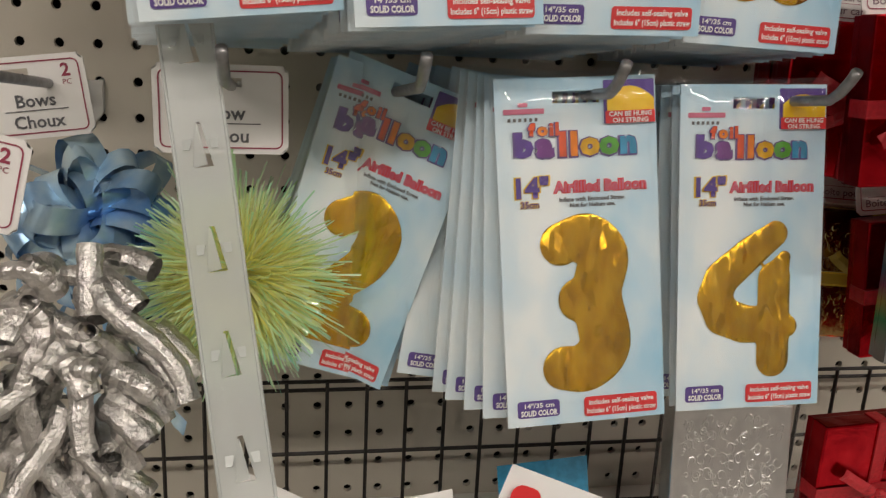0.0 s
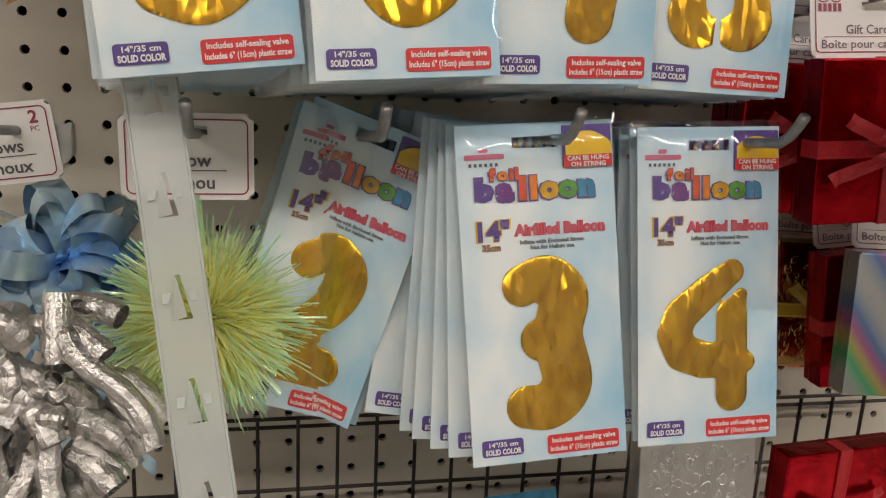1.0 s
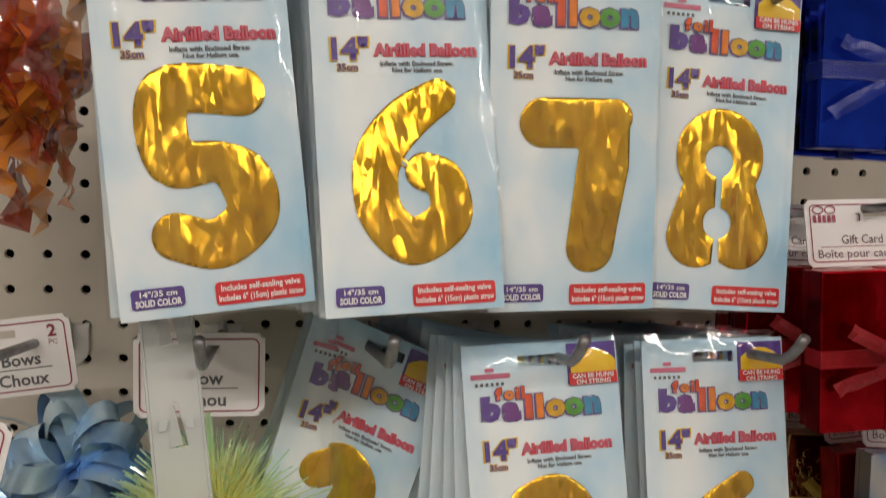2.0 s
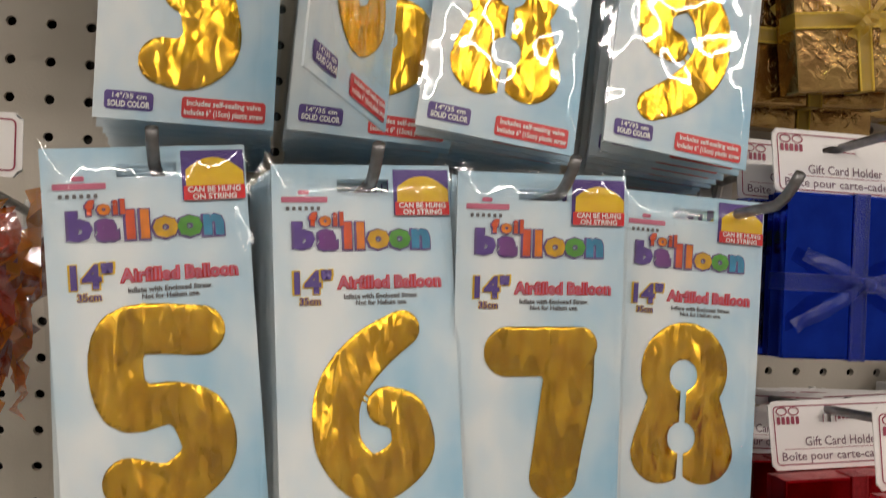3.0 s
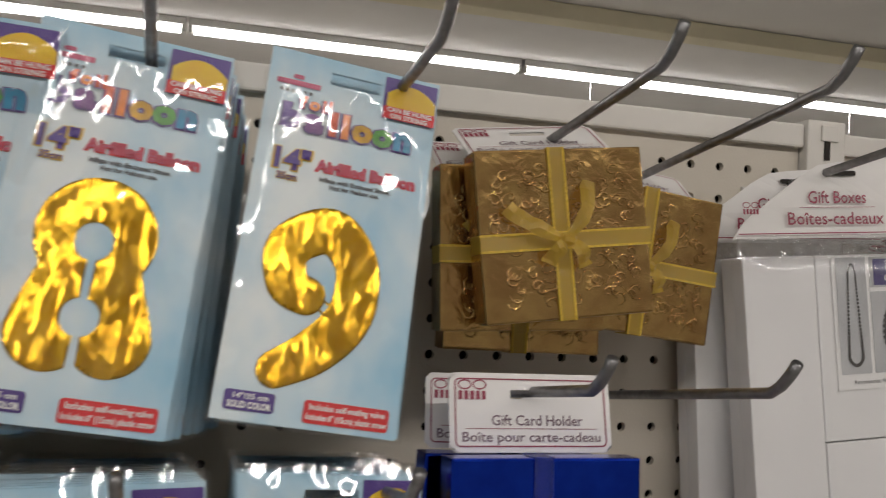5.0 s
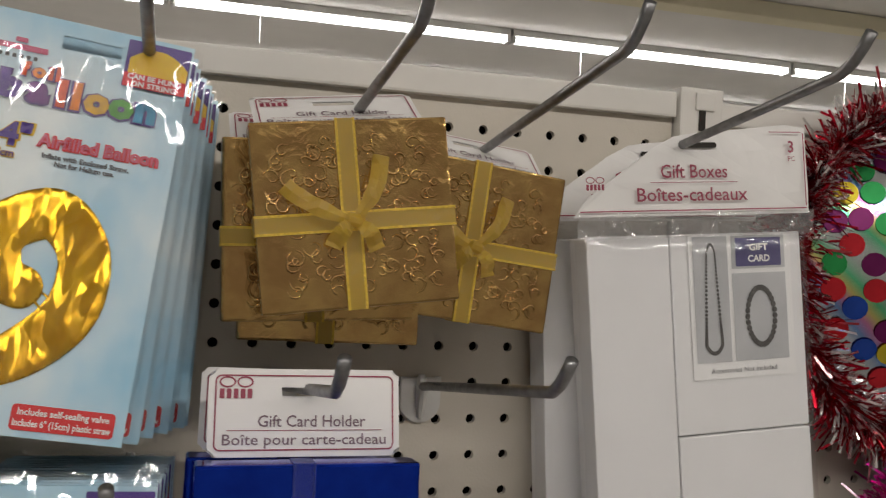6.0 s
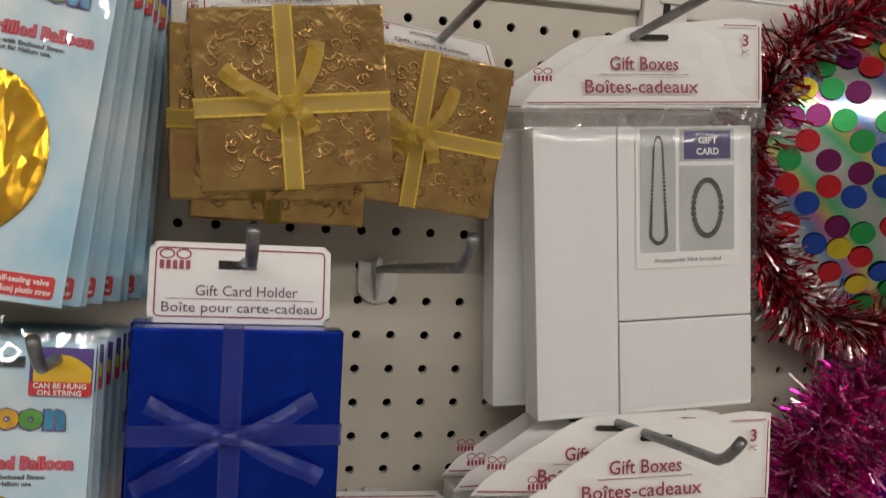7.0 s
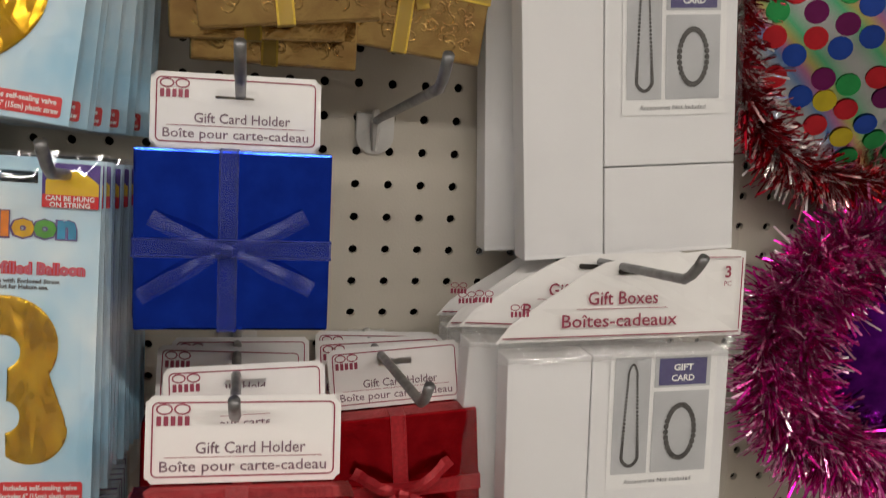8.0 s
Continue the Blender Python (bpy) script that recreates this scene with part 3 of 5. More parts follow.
NUMERALS = {
    "2": ([[(-14, 30, 11.5), (0, 36, 12.5), (11, 25, 14), (8, 6, 13), (-6, -14, 13), (-12, -34, 13)], [(-12, -35, 13), (14, -36, 12.5)]], []),
    "3": ([[(-11.5, 32.6, 11.5), (3, 37, 11.5), (12, 25, 14), (7.7, 4, 14), (11.4, -23, 14.5), (1, -35, 13.5), (-12, -35, 12)], [(-2, 2, 12), (7.7, 4, 14)]], []),
    "4": ([[(14.7, 36, 7.5), (-1, 25, 9.5), (-18, 11, 10.5), (-22.3, 0, 10.5), (-17, -11, 11), (-4, -16, 11), (8, -17, 10.5), (23, -18.5, 6.5)], [(20.5, 22, 4), (14.5, 10, 10), (14.5, -38, 10)]], []),
    "5": ([[(18.5, 36, 11.5), (-15, 36.5, 11.5), (-15.5, 6, 11.5), (6, 4, 9.5), (17, -5, 12.5), (18.5, -22, 12), (2, -34, 11.6), (-16.5, -29, 11)]], []),
    "6": ([SIX], []),
    "7": ([[(-16.5, 31, 12.7), (17, 31, 12.7), (15.5, 10, 14), (11, -19, 13), (9, -33, 12.8)], [(17, 31, 12.7), (21.5, 34, 9.5)]], []),
    "8": ([[(-1, 21, 26.5), (-1, 22, 26.5)], [(-12, 2, 11), (-13, -24, 18.3)], [(11, 2, 11.5), (13, -24, 18.3)]],
          [[(-1.5, 19, 8.4), (-1.5, 18, 8.4)], [(-1, -16, 8.4), (-1, -17, 8.4)], [(-1, 18, 1.8), (-1, -17, 1.8)], [(-1, -17, 1.3), (-1, -50, 2.6)]]),
    "9": ([[(-x - 1.5, -z, r) for x, z, r in SIX]], []),
}


def smooth_line(line, n=6):
    """Rounds a stroke's bends with a spline through its points."""
    p = [line[0]] + line + [line[-1]]
    out = []
    for i in range(1, len(p) - 2):
        for j in range(n):
            t = j / n
            out.append(tuple(0.5 * (2 * b + (c - a) * t + (2 * a - 5 * b + 4 * c - d) * t * t + (3 * b - a - 3 * c + d) * t ** 3) for a, b, c, d in zip(p[i - 1], p[i], p[i + 1], p[i + 2])))
    return out + [line[-1]]


def stroke_field(lines, x, z):
    """Signed distance to tapered strokes, negative inside."""
    best = np.full(np.shape(x), 1e9)
    for line in lines:
        for (ax, az, ar), (bx, bz, br) in zip(line, line[1:]):
            dx, dz = bx - ax, bz - az
            k = np.clip(((x - ax) * dx + (z - az) * dz) / (dx * dx + dz * dz + 1e-9), 0, 1)
            best = np.minimum(best, np.hypot(x - ax - k * dx, z - az - k * dz) - ar - k * (br - ar))
    return best


def numeral(digit):
    """A flat foil numeral: a grid whose rim is drawn onto the outline of its strokes, with slack folds."""
    lines, cuts = NUMERALS[digit]
    if digit not in "47":
        lines = [smooth_line(line) for line in lines]
    step = 1.2
    xs, zs = np.arange(-36, 36.1, step), np.arange(-54, 54.1, step)
    X, Z = np.meshgrid(xs, zs)

    def dist(x, z):
        d = stroke_field(lines, x, z)
        return np.maximum(d, -stroke_field(cuts, x, z)) if cuts else d

    D = dist(X, Z)
    e = 0.05
    gx, gz = (dist(X + e, Z) - dist(X - e, Z)) / (2 * e), (dist(X, Z + e) - dist(X, Z - e)) / (2 * e)
    near = np.abs(D) < step * 0.72
    X = np.where(near, X - gx * D, X)
    Z = np.where(near, Z - gz * D, Z)
    inside = (D < 0) | near
    bm = bmesh.new()
    vs = {}
    for j in range(len(zs)):
        for i in range(len(xs)):
            if inside[j, i]:
                q = Vector(((X[j, i] + 0.35 * Z[j, i]) * 0.085, ord(digit) * 3.1, (Z[j, i] - 0.3 * X[j, i]) * 0.024))
                fold = 1 - abs(noise.noise(q * 1.6)) - 0.45 * abs(noise.noise(q * 4.1))
                y = -0.0006 - 0.0005 * fold * min(1.0, max(0.0, -D[j, i]) / 3)
                vs[j, i] = bm.verts.new((X[j, i] / 1000, y, Z[j, i] / 1000))
    for j in range(len(zs) - 1):
        for i in range(len(xs) - 1):
            q = [vs.get(c) for c in ((j, i), (j, i + 1), (j + 1, i + 1), (j + 1, i))]
            q = [v for v in q if v is not None]
            if len(q) >= 3:
                bm.faces.new(q)
    me = mesh_of(bm, "foil_numeral", GOLD)
    me.shade_smooth()
    return me


def px(u):
    return -PW + 2 * PW * u


def pz(v):
    return PT - (PT - PB) * v


def card_mesh():
    bm = bmesh.new()
    cx, cz = (-PW, -0.013, 0.013, PW), (PB, -0.0032, 0.0032, PT)
    for y in (0, 0.0012):
        v = [[bm.verts.new((x, y, z)) for x in cx] for z in cz]
        for j in range(3):
            for i in range(3):
                if (i, j) != (1, 1):
                    q = (v[j][i], v[j][i + 1], v[j + 1][i + 1], v[j + 1][i])
                    bm.faces.new(q if y == 0 else q[::-1])
    rim = [(-PW, PB), (PW, PB), (PW, PT), (-PW, PT)]
    for a, b in zip(rim, rim[1:] + rim[:1]):
        bm.faces.new([bm.verts.new(p) for p in ((a[0], 0, a[1]), (a[0], 0.0012, a[1]), (b[0], 0.0012, b[1]), (b[0], 0, b[1]))])
    bmesh.ops.remove_doubles(bm, verts=bm.verts[:], dist=1e-5)
    return bm


def sleeve_mesh(seed):
    off = Vector((seed * 7.3, seed * 1.7, 0))

    def shape(u, v):
        x, z = -PW - 0.002 + (2 * PW + 0.004) * u, PB - 0.002 + (PT - PB + 0.006) * v
        rim = min(1.0, min(u, 1 - u) * 9, min(v, 1 - v) * 12)
        y = 0.0004 - rim * (0.0042 + 0.0016 * noise.noise(Vector((x * 38, z * 20, seed)) + off) + 0.0008 * noise.noise(Vector((x * 90, z * 55, seed)) + off))
        up = max(0.0, min(1.0, (v - 0.42) * 2.2)) * rim
        y -= 0.0042 * up * (abs(noise.noise(Vector((x * 75, z * 11, seed * 3.1)) + off)) + 0.35 * noise.noise(Vector((x * 150, z * 26, seed)) + off))
        return x + 0.0007 * noise.noise(Vector((3, z * 60, seed))), y, z + 0.0007 * noise.noise(Vector((x * 60, 5, seed)))

    return grid_sheet(34, 44, shape)


CARD = mesh_of(card_mesh(), "card", SKY)
SLEEVES = []
for i in range(4):
    me = mesh_of(sleeve_mesh(i + 1), "plastic_sleeve", FILM)
    me.shade_smooth()
    SLEEVES.append(me)


def pile_mesh():
    """The yellow dome printed in the corner patch."""
    bm = bmesh.new()
    x0, x1, z0, z1 = px(0.69), px(0.985), pz(0.104), pz(0.03)
    top = [(x0 + (x1 - x0) * k, z0 + (z1 - z0) * (0.25 + 0.75 * math.sin(math.pi * min(1, 0.12 + 0.80 * k)) ** 0.8)) for k in (i / 10 for i in range(11))]
    vs = [bm.verts.new((x, -0.0012, z)) for x, z in [(x0, z0)] + top + [(x1, z0)]]
    f = bm.faces.new(vs)
    bm.normal_update()
    if f.normal.y > 0:
        f.normal_flip()
    return bm


def letters_mesh(rows):
    """Fat coloured letters on a dark rim, joined in one mesh: rows of letter, x, z, size, material, level."""
    bm = bmesh.new()
    mats = []
    for rim in (True, False):
        for ch, x, z, size, m, level in rows:
            me = words(ch, size, size * (0.105 if rim else 0.06), "CENTER")
            ink = L_RIM if rim else m
            k, n = len(bm.faces), len(bm.verts)
            bm.from_mesh(me)
            bm.verts.ensure_lookup_table()
            bm.faces.ensure_lookup_table()
            if ink not in mats:
                mats.append(ink)
            for v in bm.verts[n:]:
                v.co = Vector((v.co.x * 1.12 + x - (0.0003 if rim else 0), -level - (0 if rim else 0.0003), v.co.z + z - (0.0002 if rim else 0)))
            for f in bm.faces[k:]:
                f.material_index = mats.index(ink)
    return mesh_of(bm, "title_lettering", *mats)


def title_rows():
    rows = []
    for ch, u, m in zip("balloon", (0.165, 0.295, 0.405, 0.475, 0.575, 0.695, 0.815), (L_PURPLE, L_VIOLET, L_RED, L_ORANGE, L_YELLOW, L_GREEN, L_BLUE)):
        rows.append((ch, px(u), pz(0.218), 0.0166, m, 0.0008))
    for ch, u, m in zip("foil", (0.215, 0.283, 0.338, 0.372), (L_RED, L_ORANGE, L_RED, L_RED)):
        rows.append((ch, px(u), pz(0.160), 0.0086, m, 0.0014))
    return rows


TITLE = letters_mesh(title_rows())
PACKS = {}


def first_pack(digit, sleeve):
    """The first pack of a numeral with all its printing."""
    ob = thing("foil_balloon_pack", "clear-wrapped pale blue card pack holding a gold foil number " + digit + " balloon", "balloon pack", pose(0, -5, 0), group="gold number balloon packs")
    part("card", CARD, None, ob, "pale blue cloud-printed card with a hang slot")
    part("foil_numeral", numeral(digit), None, ob, "crinkled gold foil number " + digit, m=Matrix.Translation((0, 0, pz(0.648))))
    part("plastic_sleeve", sleeve, None, ob, "glossy clear plastic sleeve")
    part("corner_patch", rounded(px(0.67), px(0.99), pz(0.135), pz(0.012), 0.0006, -0.0005), PURPLE, ob, "purple printed corner patch")
    part("printed_pile", pile_mesh(), YELLOW, ob, "yellow printed dome")
    part("corner_banner", rounded(px(0.675), px(0.987), pz(0.136), pz(0.100), 0.0005, -0.0018), RED_INK, ob, "red printed banner")
    write("CAN BE HUNG", 0.0036, WHITE_INK, ob, px(0.83), -0.0024, pz(0.116), 0.024, 0.0001)
    write("ON STRING", 0.0036, WHITE_INK, ob, px(0.83), -0.0024, pz(0.134), 0.020, 0.0001)
    bars = rounded(px(0.05), px(0.30), pz(0.100), pz(0.085), 0.0005, -0.0006)
    rounded(px(0.14), px(0.20), pz(0.080), pz(0.068), 0.0008, -0.0006, bm=bars)
    part("maker_mark", bars, PINK_INK, ob)
    line = bmesh.new()
    for k in range(6):
        rounded(px(0.075 + 0.033 * k), px(0.093 + 0.033 * k), pz(0.121), pz(0.111), 0.0003, -0.0006, bm=line)
    part("maker_line", line, GREY_INK, ob)
    part("title_lettering", TITLE, None, ob, "glossy many-coloured title lettering")
    write("14\"", 0.0145, YELLOW, ob, px(0.195), -0.0006, pz(0.335), 0.0200, 0.0011)
    write("14\"", 0.0145, PURPLE, ob, px(0.195), -0.0012, pz(0.335), 0.0180, 0.0006)
    write("35cm", 0.0048, YELLOW, ob, px(0.19), -0.0006, pz(0.365), 0.0105, 0.0004)
    write("35cm", 0.0048, PURPLE, ob, px(0.19), -0.0012, pz(0.365), 0.0100, 0.0001)
    write("Airfilled Balloon", 0.0082, RED_INK, ob, px(0.635), -0.0006, pz(0.325), 0.0525, 0.0006)
    write("Airfilled Balloon", 0.0082, PINK_INK, ob, px(0.635), -0.0012, pz(0.325), 0.0515, 0.00005)
    write("Inflate with Enclosed Straw.", 0.0032, GREY_INK, ob, px(0.58), -0.0006, pz(0.352), 0.0370, 0.00012)
    write("Not for Helium use.", 0.0032, GREY_INK, ob, px(0.58), -0.0006, pz(0.369), 0.0255, 0.00012)
    purple = part("size_label", rounded(px(0.06), px(0.325), pz(0.974), pz(0.924), 0.0018, -0.0006), PURPLE, ob, "small purple printed label")
    write("14\"/35 cm", 0.0036, WHITE_INK, purple, px(0.1925), -0.0014, pz(0.944), 0.0165, 0.0001)
    write("SOLID COLOR", 0.0042, WHITE_INK, purple, px(0.1925), -0.0014, pz(0.967), 0.0205, 0.0002)
    red = part("valve_label", rounded(px(0.48), px(0.95), pz(0.984), pz(0.926), 0.0018, -0.0006), RED_INK, ob, "red printed label")
    write("Includes self-sealing valve", 0.0040, WHITE_INK, red, px(0.715), -0.0014, pz(0.949), 0.0370, 0.0001)
    write("Includes 6\" (15cm) plastic straw", 0.0040, WHITE_INK, red, px(0.715), -0.0014, pz(0.974), 0.0395, 0.0001)
    return ob


pack_count = [0]


def pack(digit, x, y, tip, lean=0.0, tilt=0.0, turn=0.0, drop=0.0):
    """Hangs a pack on a hook's wire: lean rolls it, tilt swings its foot out, turn twists it."""
    sleeve = SLEEVES[pack_count[0] % 4]
    pack_count[0] += 1
    m = Matrix.Translation((x, y, wire_z(tip, y) - 0.001 - drop)) @ Euler((radians(tilt), radians(lean), radians(turn)), "XYZ").to_matrix().to_4x4()
    if digit not in PACKS:
        PACKS[digit] = first_pack(digit, sleeve)
        PACKS[digit].matrix_basis = m
        return PACKS[digit]
    ob = copy_thing(PACKS[digit], m)
    for o in ob.children:
        if o.data in SLEEVES:
            o.data = sleeve
    return ob


def stack(digit, x, tip, front_y, count, gap, lean, tilt, drift=0.0, fan=0.0, turn=0.0, rest_lean=None):
    """A run of packs on one hook, from the front back to the board."""
    rnd = random.Random(digit + str(tip))
    pack(digit, x, front_y, tip, lean, tilt, turn)
    base = lean if rest_lean is None else rest_lean
    for i in range(1, count):
        k = i / count
        pack(digit, x + drift * i + rnd.uniform(-0.0012, 0.0012), front_y + gap * i, tip, base + fan * i + rnd.uniform(-0.8, 0.8), tilt * (1 - 0.75 * k) + rnd.uniform(-0.4, 0.4), rnd.uniform(-1.0, 1.0), rnd.uniform(0, 0.0006))


# tilt swings the foot of the pack towards the aisle
stack("3", -0.4795, ROW1, -0.172, 12, 0.012, 0.5, -2.5, -0.0005)
pack("6", -0.394, -0.215, ROW1, 12, -3, 59)
stack("6", -0.376, ROW1, -0.165, 11, 0.012, 3.0, -3.0, 0.0004)
stack("8", -0.2985, ROW1, -0.160, 11, 0.012, 7.0, -10.0, 0.0016, -0.4)
stack("9", -0.191, ROW1, -0.155, 8, 0.015, 7.2, -10.0, 0.0022, -0.7)
stack("5", -0.493, ROW2, -0.228, 14, 0.014, -5.5, -6.5, -0.0010, 0.4, 9)
stack("6", -0.3925, ROW2, -0.215, 16, 0.012, -3.2, -10.0, -0.0014, 0.15, 4)
stack("7", -0.3015, ROW2, -0.222, 15, 0.013, -1.5, -2.0, -0.0008, 0.15)
stack("8", -0.1975, ROW2, -0.183, 12, 0.013, 2.0, -6.0, 0.0005, -0.15)
stack("2", -0.384, ROW3, -0.142, 5, 0.014, 16.5, -6.0, -0.001, 0.5, -28)
stack("3", -0.304, ROW3, -0.200, 5, 0.008, -3.8, -12.0, -0.0030, 1.5, 0, -2.5)
stack("3", -0.318, ROW3, -0.140, 4, 0.026, 9.0, -7.0, -0.0060, 3.0, 0)
stack("4", -0.194, ROW3, -0.187, 14, 0.011, -1.6, -11.0, -0.0010, 0.15)

# ---- gift card boxes ----
TAG_W, TAG_H, TAG_SLOT = 0.094, 0.0425, 0.031


def slot_card(w, z0, z1, sw, sh, thick):
    """A card in the xz plane with a hang slot round the origin and rounded look from a small bevel."""
    bm = bmesh.new()
    cx, cz = (-w / 2, -sw / 2, sw / 2, w / 2), (z0, -sh / 2, sh / 2, z1)
    for y in (0, thick):
        v = [[bm.verts.new((x, y, z)) for x in cx] for z in cz]
        for j in range(3):
            for i in range(3):
                if (i, j) != (1, 1):
                    q = (v[j][i], v[j][i + 1], v[j + 1][i + 1], v[j + 1][i])
                    bm.faces.new(q if y == 0 else q[::-1])
    rim = [(-w / 2, z0), (w / 2, z0), (w / 2, z1), (-w / 2, z1)]
    for a, b in zip(rim, rim[1:] + rim[:1]):
        bm.faces.new([bm.verts.new(p) for p in ((a[0], 0, a[1]), (a[0], thick, a[1]), (b[0], thick, b[1]), (b[0], 0, b[1]))])
    bmesh.ops.remove_doubles(bm, verts=bm.verts[:], dist=1e-5)
    corner = [e for e in bm.edges if abs(e.verts[0].co.y - e.verts[1].co.y) > thick / 2 and abs(abs(e.verts[0].co.x) - w / 2) < 1e-5 and min(abs(e.verts[0].co.z - z0), abs(e.verts[0].co.z - z1)) < 1e-5]
    bmesh.ops.bevel(bm, geom=corner, offset=0.003, segments=3, affect="EDGES")
    return bm


def mark_mesh(x, z, k=1.0):
    """A maker's mark as plain shapes: two loops over a bar."""
    bm = bmesh.new()
    for s in (-1, 1):
        ring = [(x + k * (s * 0.0042 + 0.0036 * math.cos(a)), -0.0006, z + k * (0.0045 + 0.0024 * math.sin(a))) for a in (2 * math.pi * i / 12 for i in range(13))]
        ribbon(ring, [(p[0] - x - k * s * 0.0042, 0, p[2] - z - k * 0.0045) for p in ring], 0.0008 * k, bm)
    for i in range(5):
        rounded(x + k * (-0.0078 + 0.0033 * i), x + k * (-0.0056 + 0.0033 * i), z - 0.0035 * k, z + 0.0012 * k, 0.0004 * k, -0.0006, bm=bm)
    return bm


def gift_tag(parent, m, lines=("Gift Card Holder", "Boîte pour carte-cadeau")):
    """The printed header tag with its hang slot, slot at the tag's origin."""
    tag = part("hang_tag", slot_card(TAG_W, -TAG_SLOT, TAG_H - TAG_SLOT, 0.024, 0.005, 0.0008), TAG, parent, "white printed hang tag with a slot", m=m)
    prints = outline(-TAG_W / 2 + 0.003, TAG_W / 2 - 0.003, -TAG_SLOT + 0.003, TAG_H - TAG_SLOT - 0.003, 0.003, 0.0007, -0.0005)
    rounded(-0.038, 0.038, -0.0185, -0.0182, 0.0001, -0.0005, bm=prints)
    part("printed_border", prints, TAG_RED, tag)
    part("maker_mark", mark_mesh(-0.034, 0.0005), TAG_RED, tag)
    write(lines[0], 0.0080, TAG_INK, tag, 0.003, -0.0005, -0.0166, 0.053, 0.00005)
    write(lines[1], 0.0074, TAG_INK, tag, 0.0, -0.0005, -0.0252, 0.080, 0.00004)
    return tag


def gift_box_mesh(w, h, d):
    """Box body and lid as two meshes, front at y = 0, top middle at the origin."""
    body = box(-w / 2 + 0.0008, w / 2 - 0.0008, d * 0.45, d, -h + 0.0008, -0.0008, 0.0006)
    lid = box(-w / 2, w / 2, 0, d * 0.72, -h, 0, 0.0014)
    return body, lid


def bow_parts(r, seed, w=0.009):
    """A flat tied bow: four loose tails, then the knot."""
    rnd = random.Random(seed)
    out = []
    for a, ln in (((62, 0.95), (153, 1.0), (232, 0.45), (-48, 0.5)) if seed == "gold" else ((28, 1.0), (152, 0.95), (205, 1.15), (-28, 1.1))):
        a += rnd.uniform(-6, 6)
        turn = (18 if a < 90 else -18) * (1.0 if seed == "gold" else 0.25) * (1 if math.sin(radians(a)) > 0 else -1)
        pts, sides, prev = [], [], Vector((0, 0, 0))
        for j in range(9):
            k = j / 8
            t = radians(a - turn + 2 * turn * k)
            d = Vector((math.cos(t), 0, math.sin(t)))
            p = prev + d * (r * ln / 8 if j else 0)
            prev = p
            pts.append(p + Vector((0, -0.0035 - 0.007 * math.sin(math.pi * min(1, k * 1.15)) - 0.001 * rnd.random(), 0)))
            sides.append(Vector((-d.z, rnd.uniform(-0.35, 0.35), d.x)).normalized() * (0.35 + 0.65 * min(1.0, 2.4 * k)))
        bm = bmesh.new()
        rows = [(bm.verts.new(p - q * (w / 2)), bm.verts.new(p + Vector((0, -0.0012, 0))), bm.verts.new(p + q * (w / 2))) for p, q in zip(pts, sides)]
        for q0, q1 in zip(rows, rows[1:]):
            bm.faces.new((q0[0], q0[1], q1[1], q1[0]))
            bm.faces.new((q0[1], q0[2], q1[2], q1[1]))
        out.append(("ribbon_tail", bm))
    out.append(("knot", tube([(-0.005, -0.005, 0), (-0.002, -0.0075, 0.0008), (0.002, -0.0075, -0.0005), (0.005, -0.005, 0)], [0.002, 0.0038, 0.0038, 0.002], None, 8)))
    return out


GIFTS = {}
SELVAGE = {"gold": GOLD_EDGE, "blue": BLUE_RIB, "red": RED_RIB}
LOOKS = {
    "gold": (GOLD_BOX, GOLD_RIB, "embossed gold paper gift card box with yellow-gold ribbon bow, hang tag"),
    "blue": (BLUE_BOX, BLUE_RIB, "shiny blue foil gift card box with blue ribbon bow, hang tag"),
    "red": (RED_BOX, RED_RIB, "shiny red foil gift card box with red ribbon bow, hang tag"),
    "silver": (SILVER_BOX, SILVER_RIB, "embossed silver foil gift card box with a white hang tag"),
    "rainbow": (HOLO, SILVER_RIB, "rainbow silver foil gift card box with a white hang tag"),
}


def scroll_mesh(w, h, seed):
    """Raised scrolls pressed into the paper of the lid."""
    rnd = random.Random(seed)
    bm = bmesh.new()
    for _ in range(150):
        x, z, r = rnd.uniform(-w / 2 + 0.009, w / 2 - 0.009), rnd.uniform(-h + 0.009, -0.009), rnd.uniform(0.0025, 0.0060)
        a0, sg = rnd.uniform(0, 6.3), rnd.choice((-1, 1))
        pts = [(x + r * (1 - 0.75 * k) * math.cos(a0 + sg * 5.5 * k), 0.0001, z + r * (1 - 0.75 * k) * math.sin(a0 + sg * 5.5 * k)) for k in (i / 11 for i in range(12))]
        tube(pts, [0.0003 + 0.0006 * math.sin(math.pi * (i + 0.5) / 12) for i in range(12)], bm, 5, False)
    return bm


